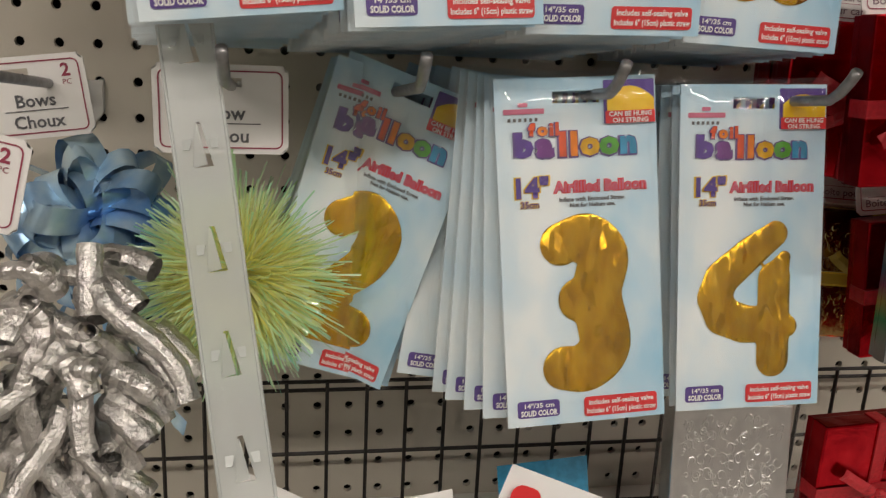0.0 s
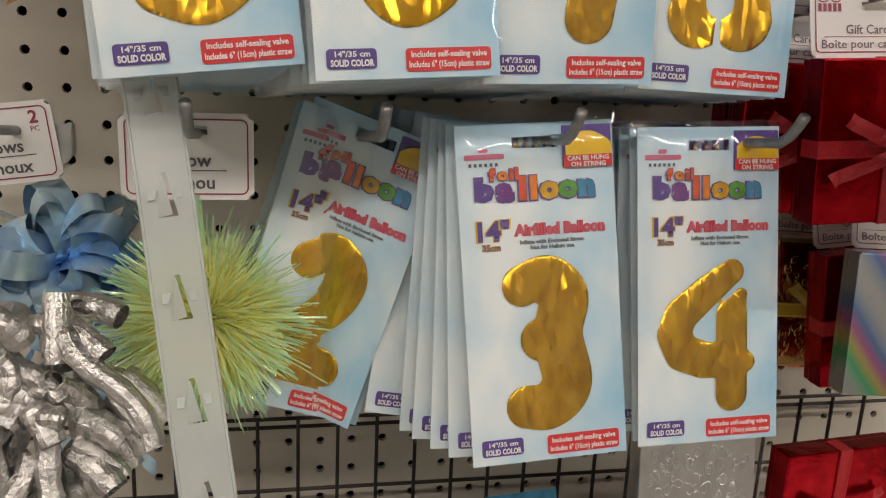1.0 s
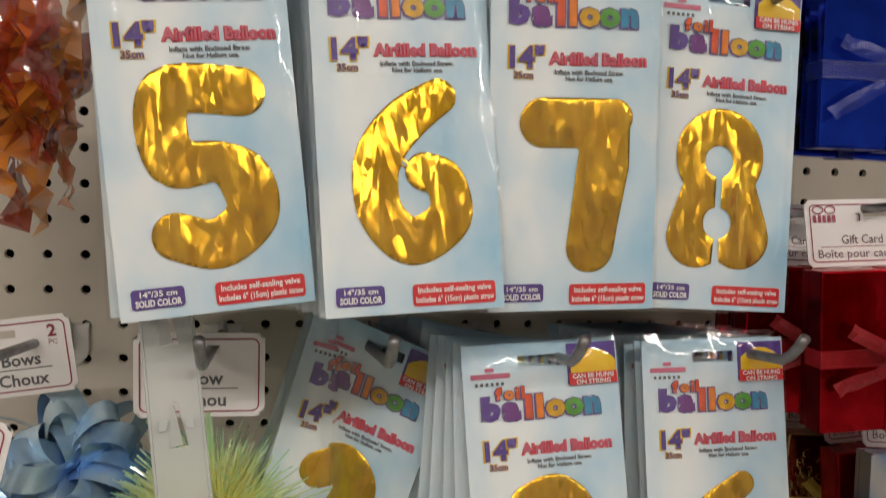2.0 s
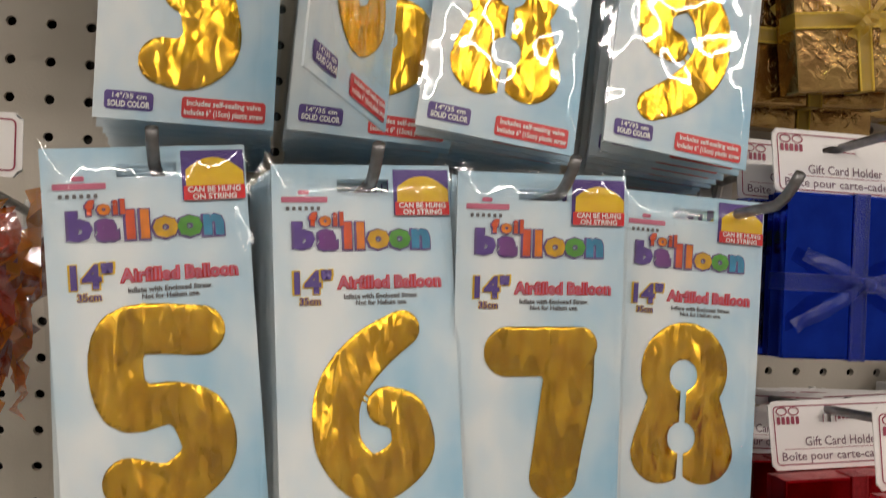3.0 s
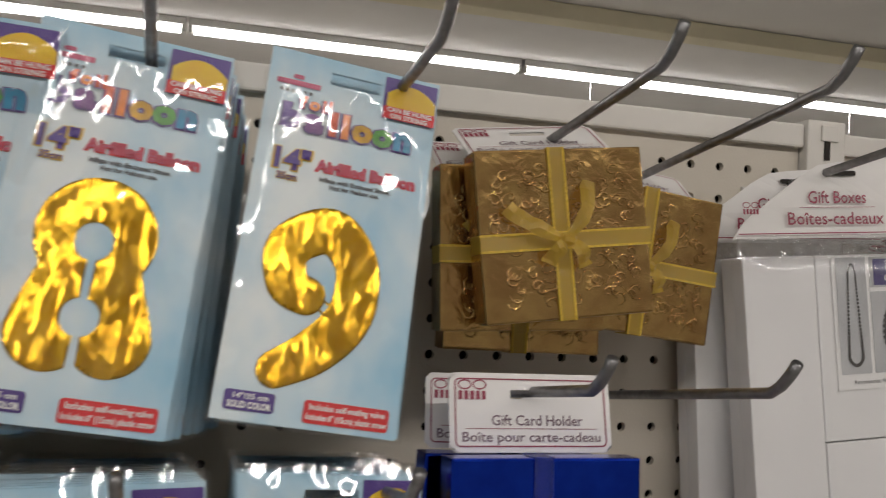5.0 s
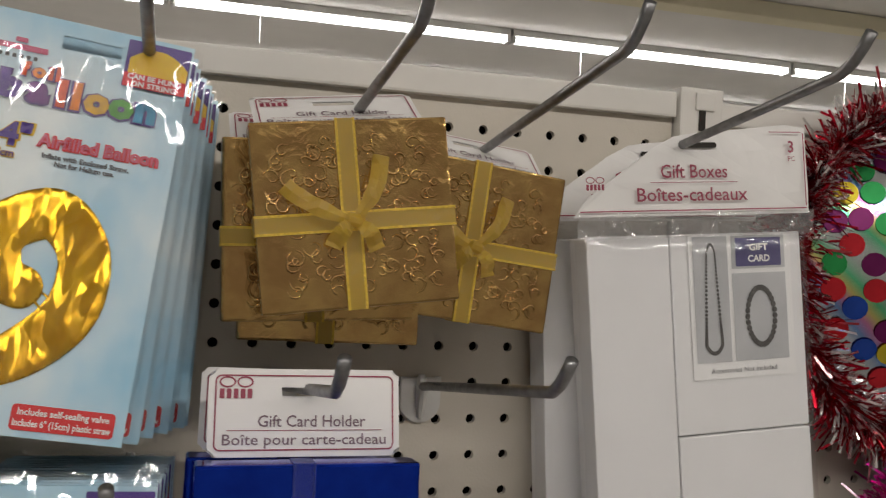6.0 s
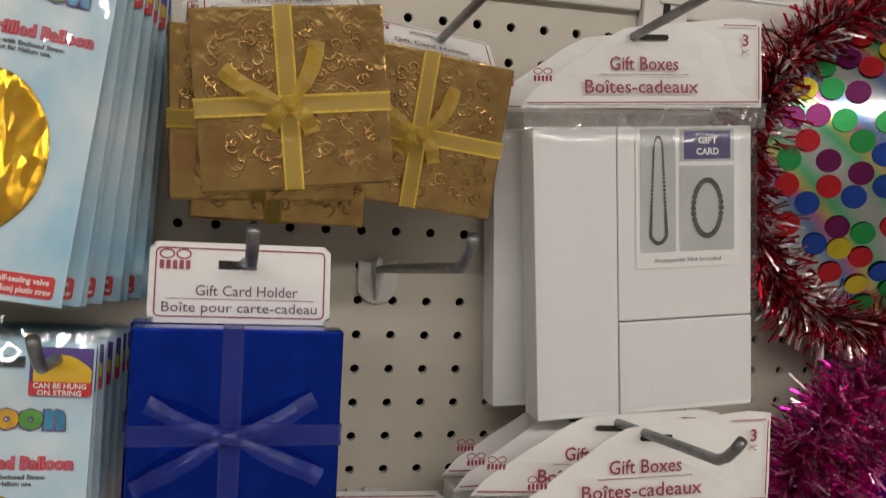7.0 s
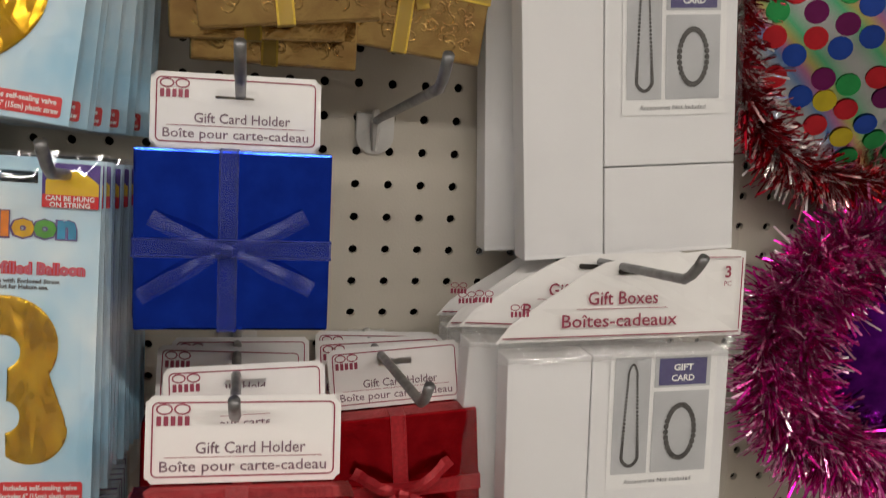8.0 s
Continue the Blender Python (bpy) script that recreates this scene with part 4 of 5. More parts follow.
def gift_box(colour, x, y, z, lean=0.0, tilt=0.0, turn=0.0, fold=10.0, tagged_on=True):
    """A gift card box under its folded tag; the tag's slot is at the given place on a hook."""
    m = Matrix.Translation((x, y, z)) @ Euler((radians(tilt), radians(lean), radians(turn)), "XYZ").to_matrix().to_4x4()
    key = (colour, fold, tagged_on)
    if key in GIFTS:
        return copy_thing(GIFTS[key], m)
    paper, rib, label = LOOKS[colour]
    ob = GIFTS[key] = thing("gift_card_box", label, "gift box", m, group="gift card boxes")
    w, h, d = 0.105, 0.099, 0.022
    hy, hz = -TAG_SLOT * math.sin(radians(fold)), -TAG_SLOT * math.cos(radians(fold))
    front = Matrix.Translation((0, hy - d, hz)) if tagged_on else Matrix.Translation((0, -d, 0))
    body, lid = gift_box_mesh(w, h, d)
    part("box_body", body, paper, ob, m=front)
    top = part("lid", lid, paper, ob, m=front)
    if colour in ("gold", "silver"):
        part("embossed_scroll", scroll_mesh(w, h, colour), paper, top, smooth=True)["kind"] = "stuff"
    if colour in ("gold", "blue", "red"):
        rw = 0.0105
        part("upright_ribbon", box(-rw / 2 - 0.003, rw / 2 - 0.003, -0.0009, d * 0.72, -h - 0.0007, 0.0007, 0.0003), rib, ob, "woven ribbon band", m=front)
        part("cross_ribbon", box(-w / 2 - 0.0007, w / 2 + 0.0007, -0.0016, d * 0.72, -h / 2 - 0.004 - rw / 2, -h / 2 - 0.004 + rw / 2, 0.0003), rib, ob, "woven ribbon band", m=front)
        edges = bmesh.new()
        for k in (-rw / 2, rw / 2 - 0.0013):
            box(k - 0.003, k - 0.0017, -0.0013, 0.0002, -h - 0.0008, 0.0008, bm=edges)
            box(-w / 2 - 0.0008, w / 2 + 0.0008, -0.0020, 0.0002, -h / 2 - 0.004 + k, -h / 2 - 0.0027 + k, bm=edges)
        part("ribbon_selvage", edges, SELVAGE[colour], ob, "denser woven ribbon edges", m=front)
        for name, bm in bow_parts(0.040 if colour != "blue" else 0.046, colour):
            part(name, bm, rib, ob, "loose bow tail" if name == "ribbon_tail" else "tied bow knot", m=front @ Matrix.Translation((-0.003, -0.001, -h / 2 - 0.004)))
    if tagged_on:
        gift_tag(ob, Matrix.Rotation(radians(-fold), 4, "X"))
    return ob


for x, y, lean, fold, dz in ((-0.068, -0.084, -6.5, 55, 0.005), (-0.078, -0.057, -2.0, 55, 0.0), (-0.062, -0.030, 1.0, 55, -0.011)):
    gift_box("gold", x, y, wire_z(ROW1, y) + dz, lean, -3, 0, fold)
gift_box("gold", 0.034, -0.024, wire_z(ROW1, -0.024) + 0.003, 7.0, -2, 0, 55)
gift_box("blue", -0.085, -0.152, wire_z(GIFT2, -0.152) - 0.001, 0.3, -4, 0, 10)
gift_box("blue", -0.088, -0.116, wire_z(GIFT2, -0.116) - 0.001, 1.5, -3, 0, 10)
for y, dx, lean in ((-0.253, 0.005, 0.5), (-0.160, 0.004, -2.5), (-0.100, -0.006, 2.0), (-0.062, 0.0, 0.0)):
    gift_box("red", -0.082 + dx, y, wire_z(GIFT3, y) - (-0.006 if y < -0.2 else 0.001), lean, -3, 0, 10)
for y, dx, lean in ((-0.080, 0.0, -5.0), (-0.048, -0.006, -3.0), (-0.020, -0.005, 1.0)):
    gift_box("red", 0.024 + dx, y, wire_z(GIFT3, y) - 0.004, lean, -2, 0, 10)
GIFT4 = 1.395
hook(-0.004, GIFT4)
gift_box("rainbow", -0.004, -0.135, wire_z(GIFT4, -0.135), 1.0, -6, -8, 10)
gift_box("red", -0.012, -0.095, wire_z(GIFT4, -0.095), -5.0, -3, 0, 10)
gift_box("gold", -0.020, -0.055, wire_z(GIFT4, -0.055), 4.0, -3, 0, 10)

# ---- sets of white gift boxes ----
SETS = []


def header_mesh():
    """A folded header card with a peaked top and a hang slot."""
    bm = bmesh.new()
    pts = [(-0.088, -0.042), (0.086, -0.042), (0.086, 0.016), (0.070, 0.018), (0.0, 0.012), (-0.014, 0.010), (-0.030, 0.002), (-0.078, -0.030)]
    vs = [bm.verts.new((x, 0.0, z)) for x, z in pts]
    bm.faces.new(vs)
    bmesh.ops.triangulate(bm, faces=bm.faces[:])
    bmesh.ops.subdivide_edges(bm, edges=bm.edges[:], cuts=3, use_grid_fill=True)
    for v in bm.verts:
        v.co.y = -0.0016 * noise.noise(Vector((v.co.x * 40, 2, v.co.z * 50))) - 0.02 * max(0, -v.co.x - 0.02) * max(0, v.co.z + 0.04) / 0.05
    bmesh.ops.solidify(bm, geom=bm.faces[:], thickness=0.0006)
    return bm


def bead_loop(cx, cz, rx, rz, n, r, top=0.0):
    bm = bmesh.new()
    for i in range(n):
        a = 2 * math.pi * i / n
        low = 0.5 - 0.5 * math.sin(a)
        k = r * (0.6 + 0.4 * low) if top else r
        pinch = (1 - top + top * low) * min(1.0, 1.9 * abs(math.cos(a))) / max(0.05, abs(math.cos(a))) if top else 1
        bmesh.ops.create_circle(bm, cap_ends=True, segments=8, radius=k, matrix=Matrix.Translation((cx + rx * pinch * math.cos(a), -0.0014, cz + rz * math.sin(a))) @ Matrix.Rotation(radians(90), 4, "X"))
    return bm


def bag_mesh():
    def shape(u, v):
        x, z = -0.084 + 0.172 * u, -0.252 + 0.208 * v
        rim = min(1.0, min(u, 1 - u) * 16, min(v, 1 - v) * 14)
        y = 0.004 - rim * (0.0095 + 0.002 * noise.noise(Vector((x * 40, 1, z * 30))))
        return x + 0.0015 * noise.noise(Vector((7, z * 60, 0))), y, z + 0.0012 * noise.noise(Vector((x * 60, 3, 0)))
    return grid_sheet(18, 22, shape)


def crimp_mesh():
    def shape(u, v):
        x = -0.086 + 0.174 * u
        z = -0.056 + 0.016 * v + 0.001 * noise.noise(Vector((x * 120, 4, v)))
        return x, -0.006 - 0.003 * noise.noise(Vector((x * 130, 9, v * 2))) - 0.002 * math.sin(u * 70) * (1 - v), z
    return grid_sheet(60, 3, shape)


def box_set(x, y, z, lean, tilt=-3.0, turn=0.0):
    """Three white gift boxes in a clear bag under a printed header; the slot is at the given place."""
    m = Matrix.Translation((x, y, z)) @ Euler((radians(tilt), radians(lean), radians(turn)), "XYZ").to_matrix().to_4x4()
    if SETS:
        return copy_thing(SETS[0], m)
    ob = thing("gift_box_set", "three plain white gift boxes in a clear printed-header bag", "gift boxes", m, group="white gift box sets")
    SETS.append(ob)
    d = 0.026
    part("tall_box", box(-0.078, -0.0195, 0, d, -0.249, -0.054, 0.0012), WHITE_BOX, ob, "tall plain white box")
    part("upper_box", box(-0.0185, 0.081, 0.0005, d, -0.185, -0.054, 0.0012), WHITE_BOX, ob, "plain white box")
    part("lower_box", box(-0.0185, 0.081, 0, d, -0.249, -0.186, 0.0012), WHITE_BOX, ob, "low plain white box")
    part("clear_bag", bag_mesh(), FILM_BAG, ob, "thin clear plastic bag", smooth=True)
    part("bag_crimp", crimp_mesh(), FILM_CRIMP, ob, "wrinkled gathered edge of the clear bag", smooth=True)
    ins = part("photo_insert", rounded(-0.002, 0.076, -0.150, -0.0545, 0.0008, -0.0004, 0.0003), WHITE_INK, ob, "printed insert with jewellery photos", m=Matrix.Translation((-0.004, 0, 0)))
    part("necklace_photo", rounded(0.001, 0.027, -0.139, -0.056, 0.0003, -0.0009), PHOTO, ins)
    part("bracelet_photo", rounded(0.030, 0.071, -0.139, -0.081, 0.0003, -0.0009), PHOTO, ins)
    part("gift_card_photo", rounded(0.030, 0.071, -0.078, -0.056, 0.0003, -0.0009), PHOTO, ins)
    gc = part("gift_card_label", rounded(0.033, 0.068, -0.0765, -0.0575, 0.0006, -0.0013), NAVY, ins, "navy blue card print")
    write("GIFT", 0.0062, WHITE_INK, gc, 0.0505, -0.0018, -0.0660, 0.0145, 0.0002)
    write("CARD", 0.0062, WHITE_INK, gc, 0.0505, -0.0018, -0.0735, 0.0170, 0.0002)
    part("necklace_print", bead_loop(0.014, -0.097, 0.0062, 0.036, 84, 0.0014, 0.55), BEAD, ins, "dark bead necklace picture")
    part("bracelet_print", bead_loop(0.0505, -0.110, 0.0105, 0.0190, 30, 0.0021), BEAD, ins, "dark bead bracelet picture")
    write("Accessories Not Included", 0.0046, GREY_INK, ins, 0.036, -0.0009, -0.1462, 0.050, 0.0)
    h = part("header_card", header_mesh(), TAG, ob, "creased white header card with a peaked top", m=Matrix.Translation((0, -0.004, 0)))
    lines = bmesh.new()
    for z in (-0.0385,):
        rounded(-0.084, 0.083, z - 0.0005, z + 0.0003, 0.0002, -0.0024, bm=lines)
    rounded(-0.034, 0.030, -0.0206, -0.0202, 0.0002, -0.0024, bm=lines)
    rounded(0.0822, 0.083, -0.037, 0.012, 0.0002, -0.0024, bm=lines)
    rounded(0.056, 0.081, 0.0124, 0.0130, 0.0002, -0.0024, bm=lines)
    part("printed_border", lines, TAG_RED, h)
    write("Gift Boxes", 0.0125, TAG_RED, h, -0.002, -0.0026, -0.0175, 0.049, 0.0001)
    write("Boîtes-cadeaux", 0.0125, TAG_RED, h, -0.004, -0.0026, -0.0325, 0.081, 0.0001)
    write("3", 0.0110, TAG_RED, h, 0.0725, -0.0026, -0.0010, None, 0.0002)
    write("PC", 0.0048, TAG_RED, h, 0.0725, -0.0026, -0.0070, None, 0.0)
    part("second_mark", mark_mesh(-0.072, -0.022, 0.8), TAG_RED, h)
    # the header is uncut; this dark plate paints the shade of its slot
    part("hang_slot", rounded(-0.006, 0.016, 0.0022, 0.0058, 0.0017, -0.0018), DARK, h)
    return ob


box_set(0.171, -0.074, wire_z(ROW1, -0.074) - 0.003, -4.3, -3)
box_set(0.158, -0.036, wire_z(ROW1, -0.036) - 0.001, -3.0, -2)
for i, (dx, y, lean) in enumerate(((0.006, -0.135, -1.8), (-0.008, -0.098, 2.5), (-0.012, -0.062, -2.0), (-0.010, -0.028, 1.0))):
    box_set(0.160 + dx, y, wire_z(WHITE2, y) - 0.006, lean, -3, 1.5 * (i % 2))

# ---- tinsel things ----


def tinsel_mesh(centres, normals, count, length, width, seed, outward=None):
    """Many thin curled strips that start on a core line."""
    rnd = random.Random(seed)
    verts, faces = [], []
    for _ in range(count):
        i = rnd.randrange(len(centres))
        c, n = centres[i], normals[i]
        d = Vector((rnd.gauss(0, 1), rnd.gauss(0, 1), rnd.gauss(0, 1))).normalized()
        d = (d - n * d.dot(n) * 0.75).normalized()
        side = d.cross(Vector((rnd.gauss(0, 1), rnd.gauss(0, 1), rnd.gauss(0, 1)))).normalized() * (width / 2)
        ln = length * rnd.uniform(0.55, 1.1)
        bend = Vector((rnd.gauss(0, 1), rnd.gauss(0, 1), rnd.gauss(0, 1) - 0.4)) * (0.24 * ln)
        start = c + n * rnd.uniform(-0.004, 0.004)
        k = len(verts)
        for s in (0.04, 0.55, 1.0):
            p = start + d * (ln * s) + bend * (s * s)
            p.y = min(p.y, -0.003)
            verts.extend((p - side, p + side))
        faces.extend(((k, k + 1, k + 3, k + 2), (k + 2, k + 3, k + 5, k + 4)))
    me = bpy.data.meshes.new("tinsel")
    me.from_pydata([tuple(v) for v in verts], [], faces)
    return me


def ring_line(c, r, n=60, tilt=0.0):
    pts = [Vector((c[0] + r * math.cos(a), c[1] + tilt * r * math.sin(a), c[2] + r * math.sin(a))) for a in (2 * math.pi * i / n for i in range(n))]
    tang = [(pts[(i + 1) % n] - pts[i - 1]).normalized() for i in range(n)]
    return pts, tang


def party_hat(c, r, tinsel, skin, dots, label, apex, count, length):
    """A cone hat that hangs with its point to the aisle and its rim trimmed with tinsel."""
    ob = thing("party_hat", label, "party hat", Matrix.Identity(4), group="tinsel-trimmed party hats")
    bm = bmesh.new()
    n, rings = 40, 8
    c, apex = Vector(c), Vector(apex)
    prev = None
    for j in range(rings):
        k = j / rings
        ring = [bm.verts.new((c + Vector((r * math.cos(a), 0, r * math.sin(a)))).lerp(apex, k)) for a in (2 * math.pi * i / n for i in range(n))]
        if prev:
            for i in range(n):
                bm.faces.new((prev[i], prev[(i + 1) % n], ring[(i + 1) % n], ring[i]))
        prev = ring
    tip = bm.verts.new(apex)
    for i in range(n):
        bm.faces.new((prev[i], prev[(i + 1) % n], tip))
    part("cone", bm, skin, ob, "shiny foil card cone", smooth=True)
    pts, tang = ring_line(c + Vector((0, 0.010 if dots else -0.008, 0)), r + (0.008 if dots else 0))
    if not dots:
        inner, along = ring_line(c + Vector((0.004, -0.014, 0)), r * 0.80)
        pts, tang = pts + inner, tang + along
    me = tinsel_mesh(pts, tang, count, length, 0.0019, label)
    me.materials.append(tinsel)
    part("tinsel_trim", me, None, ob, "bushy metallic tinsel trim")
    if dots:
        rnd = random.Random(4)
        placed = []
        for _ in range(4000):
            a, k = rnd.uniform(0, 6.283), rnd.uniform(0.05, 0.9)
            e = Vector((r * math.cos(a), 0, r * math.sin(a)))
            p = (c + e).lerp(apex, k)
            if all((p - q).length > 0.0165 for q in placed):
                placed.append(p)
                along = (apex - c - e).normalized()
                side = Vector((-math.sin(a), 0, math.cos(a)))
                nrm = side.cross(along).normalized()
                if nrm.dot(e) < 0:
                    nrm = -nrm
                bm = bmesh.new()
                side = along.cross(nrm)
                bm.faces.new([bm.verts.new(p + nrm * 0.0014 + (along * math.cos(t) + side * math.sin(t)) * 0.0086) for t in (2 * math.pi * i / 14 for i in range(14))])
                part("dot", bm, rnd.choice(DOTS), ob)
            if len(placed) > 150:
                break
    return ob


party_hat((0.398, -0.050, 1.742), 0.112, TINSEL_RED, HOLO, True, "rainbow foil party hat with coloured dots and red-silver tinsel trim", (0.47, -0.16, 1.78), 12000, 0.026)
party_hat((0.432, -0.050, 1.484), 0.102, TINSEL_PINK, PURPLE_FOIL, False, "dark purple foil party hat with magenta tinsel trim", (0.50, -0.13, 1.50), 22000, 0.031)
hook(0.40, 1.88)
hook(0.42, 1.64)


def burst(name, c, r, count, width, material, label, category, seed, squash=0.75):
    """A round tuft of tinsel strips."""
    ob = thing(name, label, category, pose(*c))
    rnd = random.Random(seed)
    verts, faces = [], []
    for _ in range(count):
        d = Vector((rnd.gauss(0, 1), rnd.gauss(0, 1) * squash, rnd.gauss(0, 1))).normalized()
        side = d.cross(Vector((rnd.gauss(0, 1), rnd.gauss(0, 1), rnd.gauss(0, 1)))).normalized() * (width / 2)
        ln = r * rnd.uniform(0.55, 1.08)
        bend = Vector((rnd.gauss(0, 1), rnd.gauss(0, 1), rnd.gauss(0, 1) - 0.5)) * (0.13 * ln)
        k = len(verts)
        for s in (0.03, 0.5, 0.8, 1.0):
            p = d * (ln * s) + bend * (s * s)
            verts.extend((p - side, p + side))
        for j in (0, 2, 4):
            faces.append((k + j, k + j + 1, k + j + 3, k + j + 2))
    me = bpy.data.meshes.new("tuft")
    me.from_pydata([tuple(v) for v in verts], [], faces)
    me.materials.append(material)
    part("tuft", me, None, ob)
    return ob


pom = burst("tinsel_bow", (-0.484, -0.142, 1.300), 0.058, 4600, 0.0011, POM, "bushy iridescent yellow and green tinsel bow under a white tag", "bow", 5)
part("tie", tube([(0, 0, 0), (0, -0.008, 0.04), (-0.002, -0.017, 0.080)], 0.0022, sides=6), POM, pom)
burst("tinsel_tuft", (-0.590, -0.130, 1.800), 0.055, 1800, 0.0014, TINSEL_BLUE, "bushy dark blue metallic tinsel tuft", "tinsel", 8)


def bow_tag(parent, m, pcs, top, low, w=0.086):
    tx = 0.012 if pcs else 0.003
    tag = part("hang_tag", slot_card(w, -0.039, 0.0095, 0.022, 0.005, 0.0008), TAG, parent, "white printed hang tag with a dark red border", m=m)
    part("printed_border", outline(-w / 2 + 0.003, w / 2 - 0.003, -0.036, 0.0065, 0.004, 0.0008, -0.0005), TAG_RED, tag)
    write(top, 0.0105, GREY_INK, tag, tx, -0.0005, -0.0200, None, 0.0002)
    part("rule", rounded(tx - 0.018, tx + 0.018, -0.0226, -0.0220, 0.0002, -0.0005), GREY_INK, tag)
    write(low, 0.0105, GREY_INK, tag, tx, -0.0005, -0.0325, None, 0.0002)
    if pcs:
        write("2", 0.0105, TAG_RED, tag, w / 2 - 0.011, -0.0005, -0.0035, None, 0.0003)
        write("PC", 0.0045, TAG_RED, tag, w / 2 - 0.011, -0.0005, -0.0085)
    return tag


bow_tag(pom, Matrix.Translation((-0.0065, -0.018, 0.116)), False, "Bow", "Chou", 0.072)


def loops_mesh(r, count, width, seed, flat=0.6, closed=True):
    """Ribbon loops that spring from a centre in all ways."""
    rnd = random.Random(seed)
    out = []
    for _ in range(count):
        d = Vector((rnd.gauss(0, 1), -abs(rnd.gauss(0, 1)) * flat, rnd.gauss(0, 1))).normalized()
        up = d.cross(Vector((rnd.gauss(0, 1), rnd.gauss(0, 1), rnd.gauss(0, 1)))).normalized()
        side = d.cross(up).normalized()
        ln, op = r * rnd.uniform(0.6, 1.05), r * rnd.uniform(0.16, 0.30)
        pts = []
        for i in range(15):
            a = math.pi * (i / 14 * 1.75 - 0.88)
            pts.append(d * (ln * (0.55 + 0.45 * math.cos(a))) + up * (op * math.sin(a)) + side * (0.006 * i / 14))
        out.append(ribbon(pts, [side] * len(pts), width))
    return out


def ribbon_bow():
    ob = thing("ribbon_bow", "shiny light blue ribbon bow with curled tails under a white tag", "bow", pose(-0.580, -0.075, 1.318))
    for bm in loops_mesh(0.060, 40, 0.018, 3):
        part("loop", bm, BLUE_SATIN, ob, smooth=True)
    rnd = random.Random(11)
    for i in range(9):
        x, ph, rr = -0.035 + 0.0095 * i, rnd.uniform(0, 6), rnd.uniform(0.007, 0.011)
        pts = [(x + rr * math.cos(ph + 9 * k) + 0.01 * k, -0.012 + rr * math.sin(ph + 9 * k), -0.03 - 0.115 * k * rnd.uniform(0.97, 1.0)) for k in (j / 26 for j in range(27))]
        part("curled_tail", ribbon(pts, [(0.25, 0, 1)] * len(pts), 0.011), BLUE_SATIN, ob, smooth=True)
    tag = bow_tag(ob, Matrix.Translation((-0.036, -0.022, 0.092)) @ Matrix.Rotation(radians(-7), 4, "Y"), True, "Bows", "Choux")
    return ob


def curl_bow():
    """A big bow of curled silver ribbon: open tubes and rolled ringlets."""
    ob = thing("curling_ribbon_bow", "big crinkled silver curling ribbon bow with long rolled ringlets", "bow", pose(-0.572, -0.205, 1.283))
    rnd = random.Random(21)
    for i in range(80):
        a = rnd.uniform(0, 6.283)
        q = 0.062 * math.sqrt(rnd.random())
        start = Vector((q * math.cos(a), rnd.uniform(-0.035, 0.01) + 0.2 * q, q * math.sin(a) * 1.15 - 0.012))
        d = Vector((math.cos(a) + rnd.gauss(0, 0.6), -abs(rnd.gauss(0, 0.7)), math.sin(a) * 0.5 - 0.35 + rnd.gauss(0, 0.5))).normalized()
        ln, r = rnd.uniform(0.016, 0.032), rnd.uniform(0.0066, 0.0100)
        pts, rad = [], []
        for j in range(7):
            k = j / 6
            pts.append(start + d * (ln * (k - 0.3)) + Vector((0, 0, -0.008 * k * k)))
            rad.append(r * (0.93 + 0.11 * (j % 2)) * (1.0 - 0.10 * k))
        part("curl", tube(pts, rad, sides=14, caps=False, flat=rnd.uniform(0.6, 1.0)), SILVER_RIB, ob)
    for i in range(8):
        a = -0.1 - 2.7 * i / 7
        d = Vector((math.cos(a) * 0.9, rnd.uniform(-0.5, 0.1), 0.25 + 0.3 * math.sin(a)))
        start = Vector((rnd.uniform(-0.02, 0.02), rnd.uniform(-0.03, 0), rnd.uniform(-0.03, 0.05)))
        ln = rnd.uniform(0.06, 0.098)
        pts, rad = [], []
        for j in range(16):
            k = j / 15
            pts.append(start + d * (ln * k) + Vector((0.004 * math.sin(9 * k + i), 0.003 * math.cos(7 * k + i), -ln * 1.05 * k * k)))
            rad.append(0.0060 + 0.0008 * (j % 2))
        part("ringlet", tube(pts, rad, sides=10, caps=False, flat=0.8), SILVER_RIB, ob)
    tag = bow_tag(ob, Matrix.Translation((-0.047, -0.004, 0.108)) @ Matrix.Rotation(radians(14), 4, "Y"), True, "Bow", "Chou")
    return ob


ribbon_bow()
curl_bow()


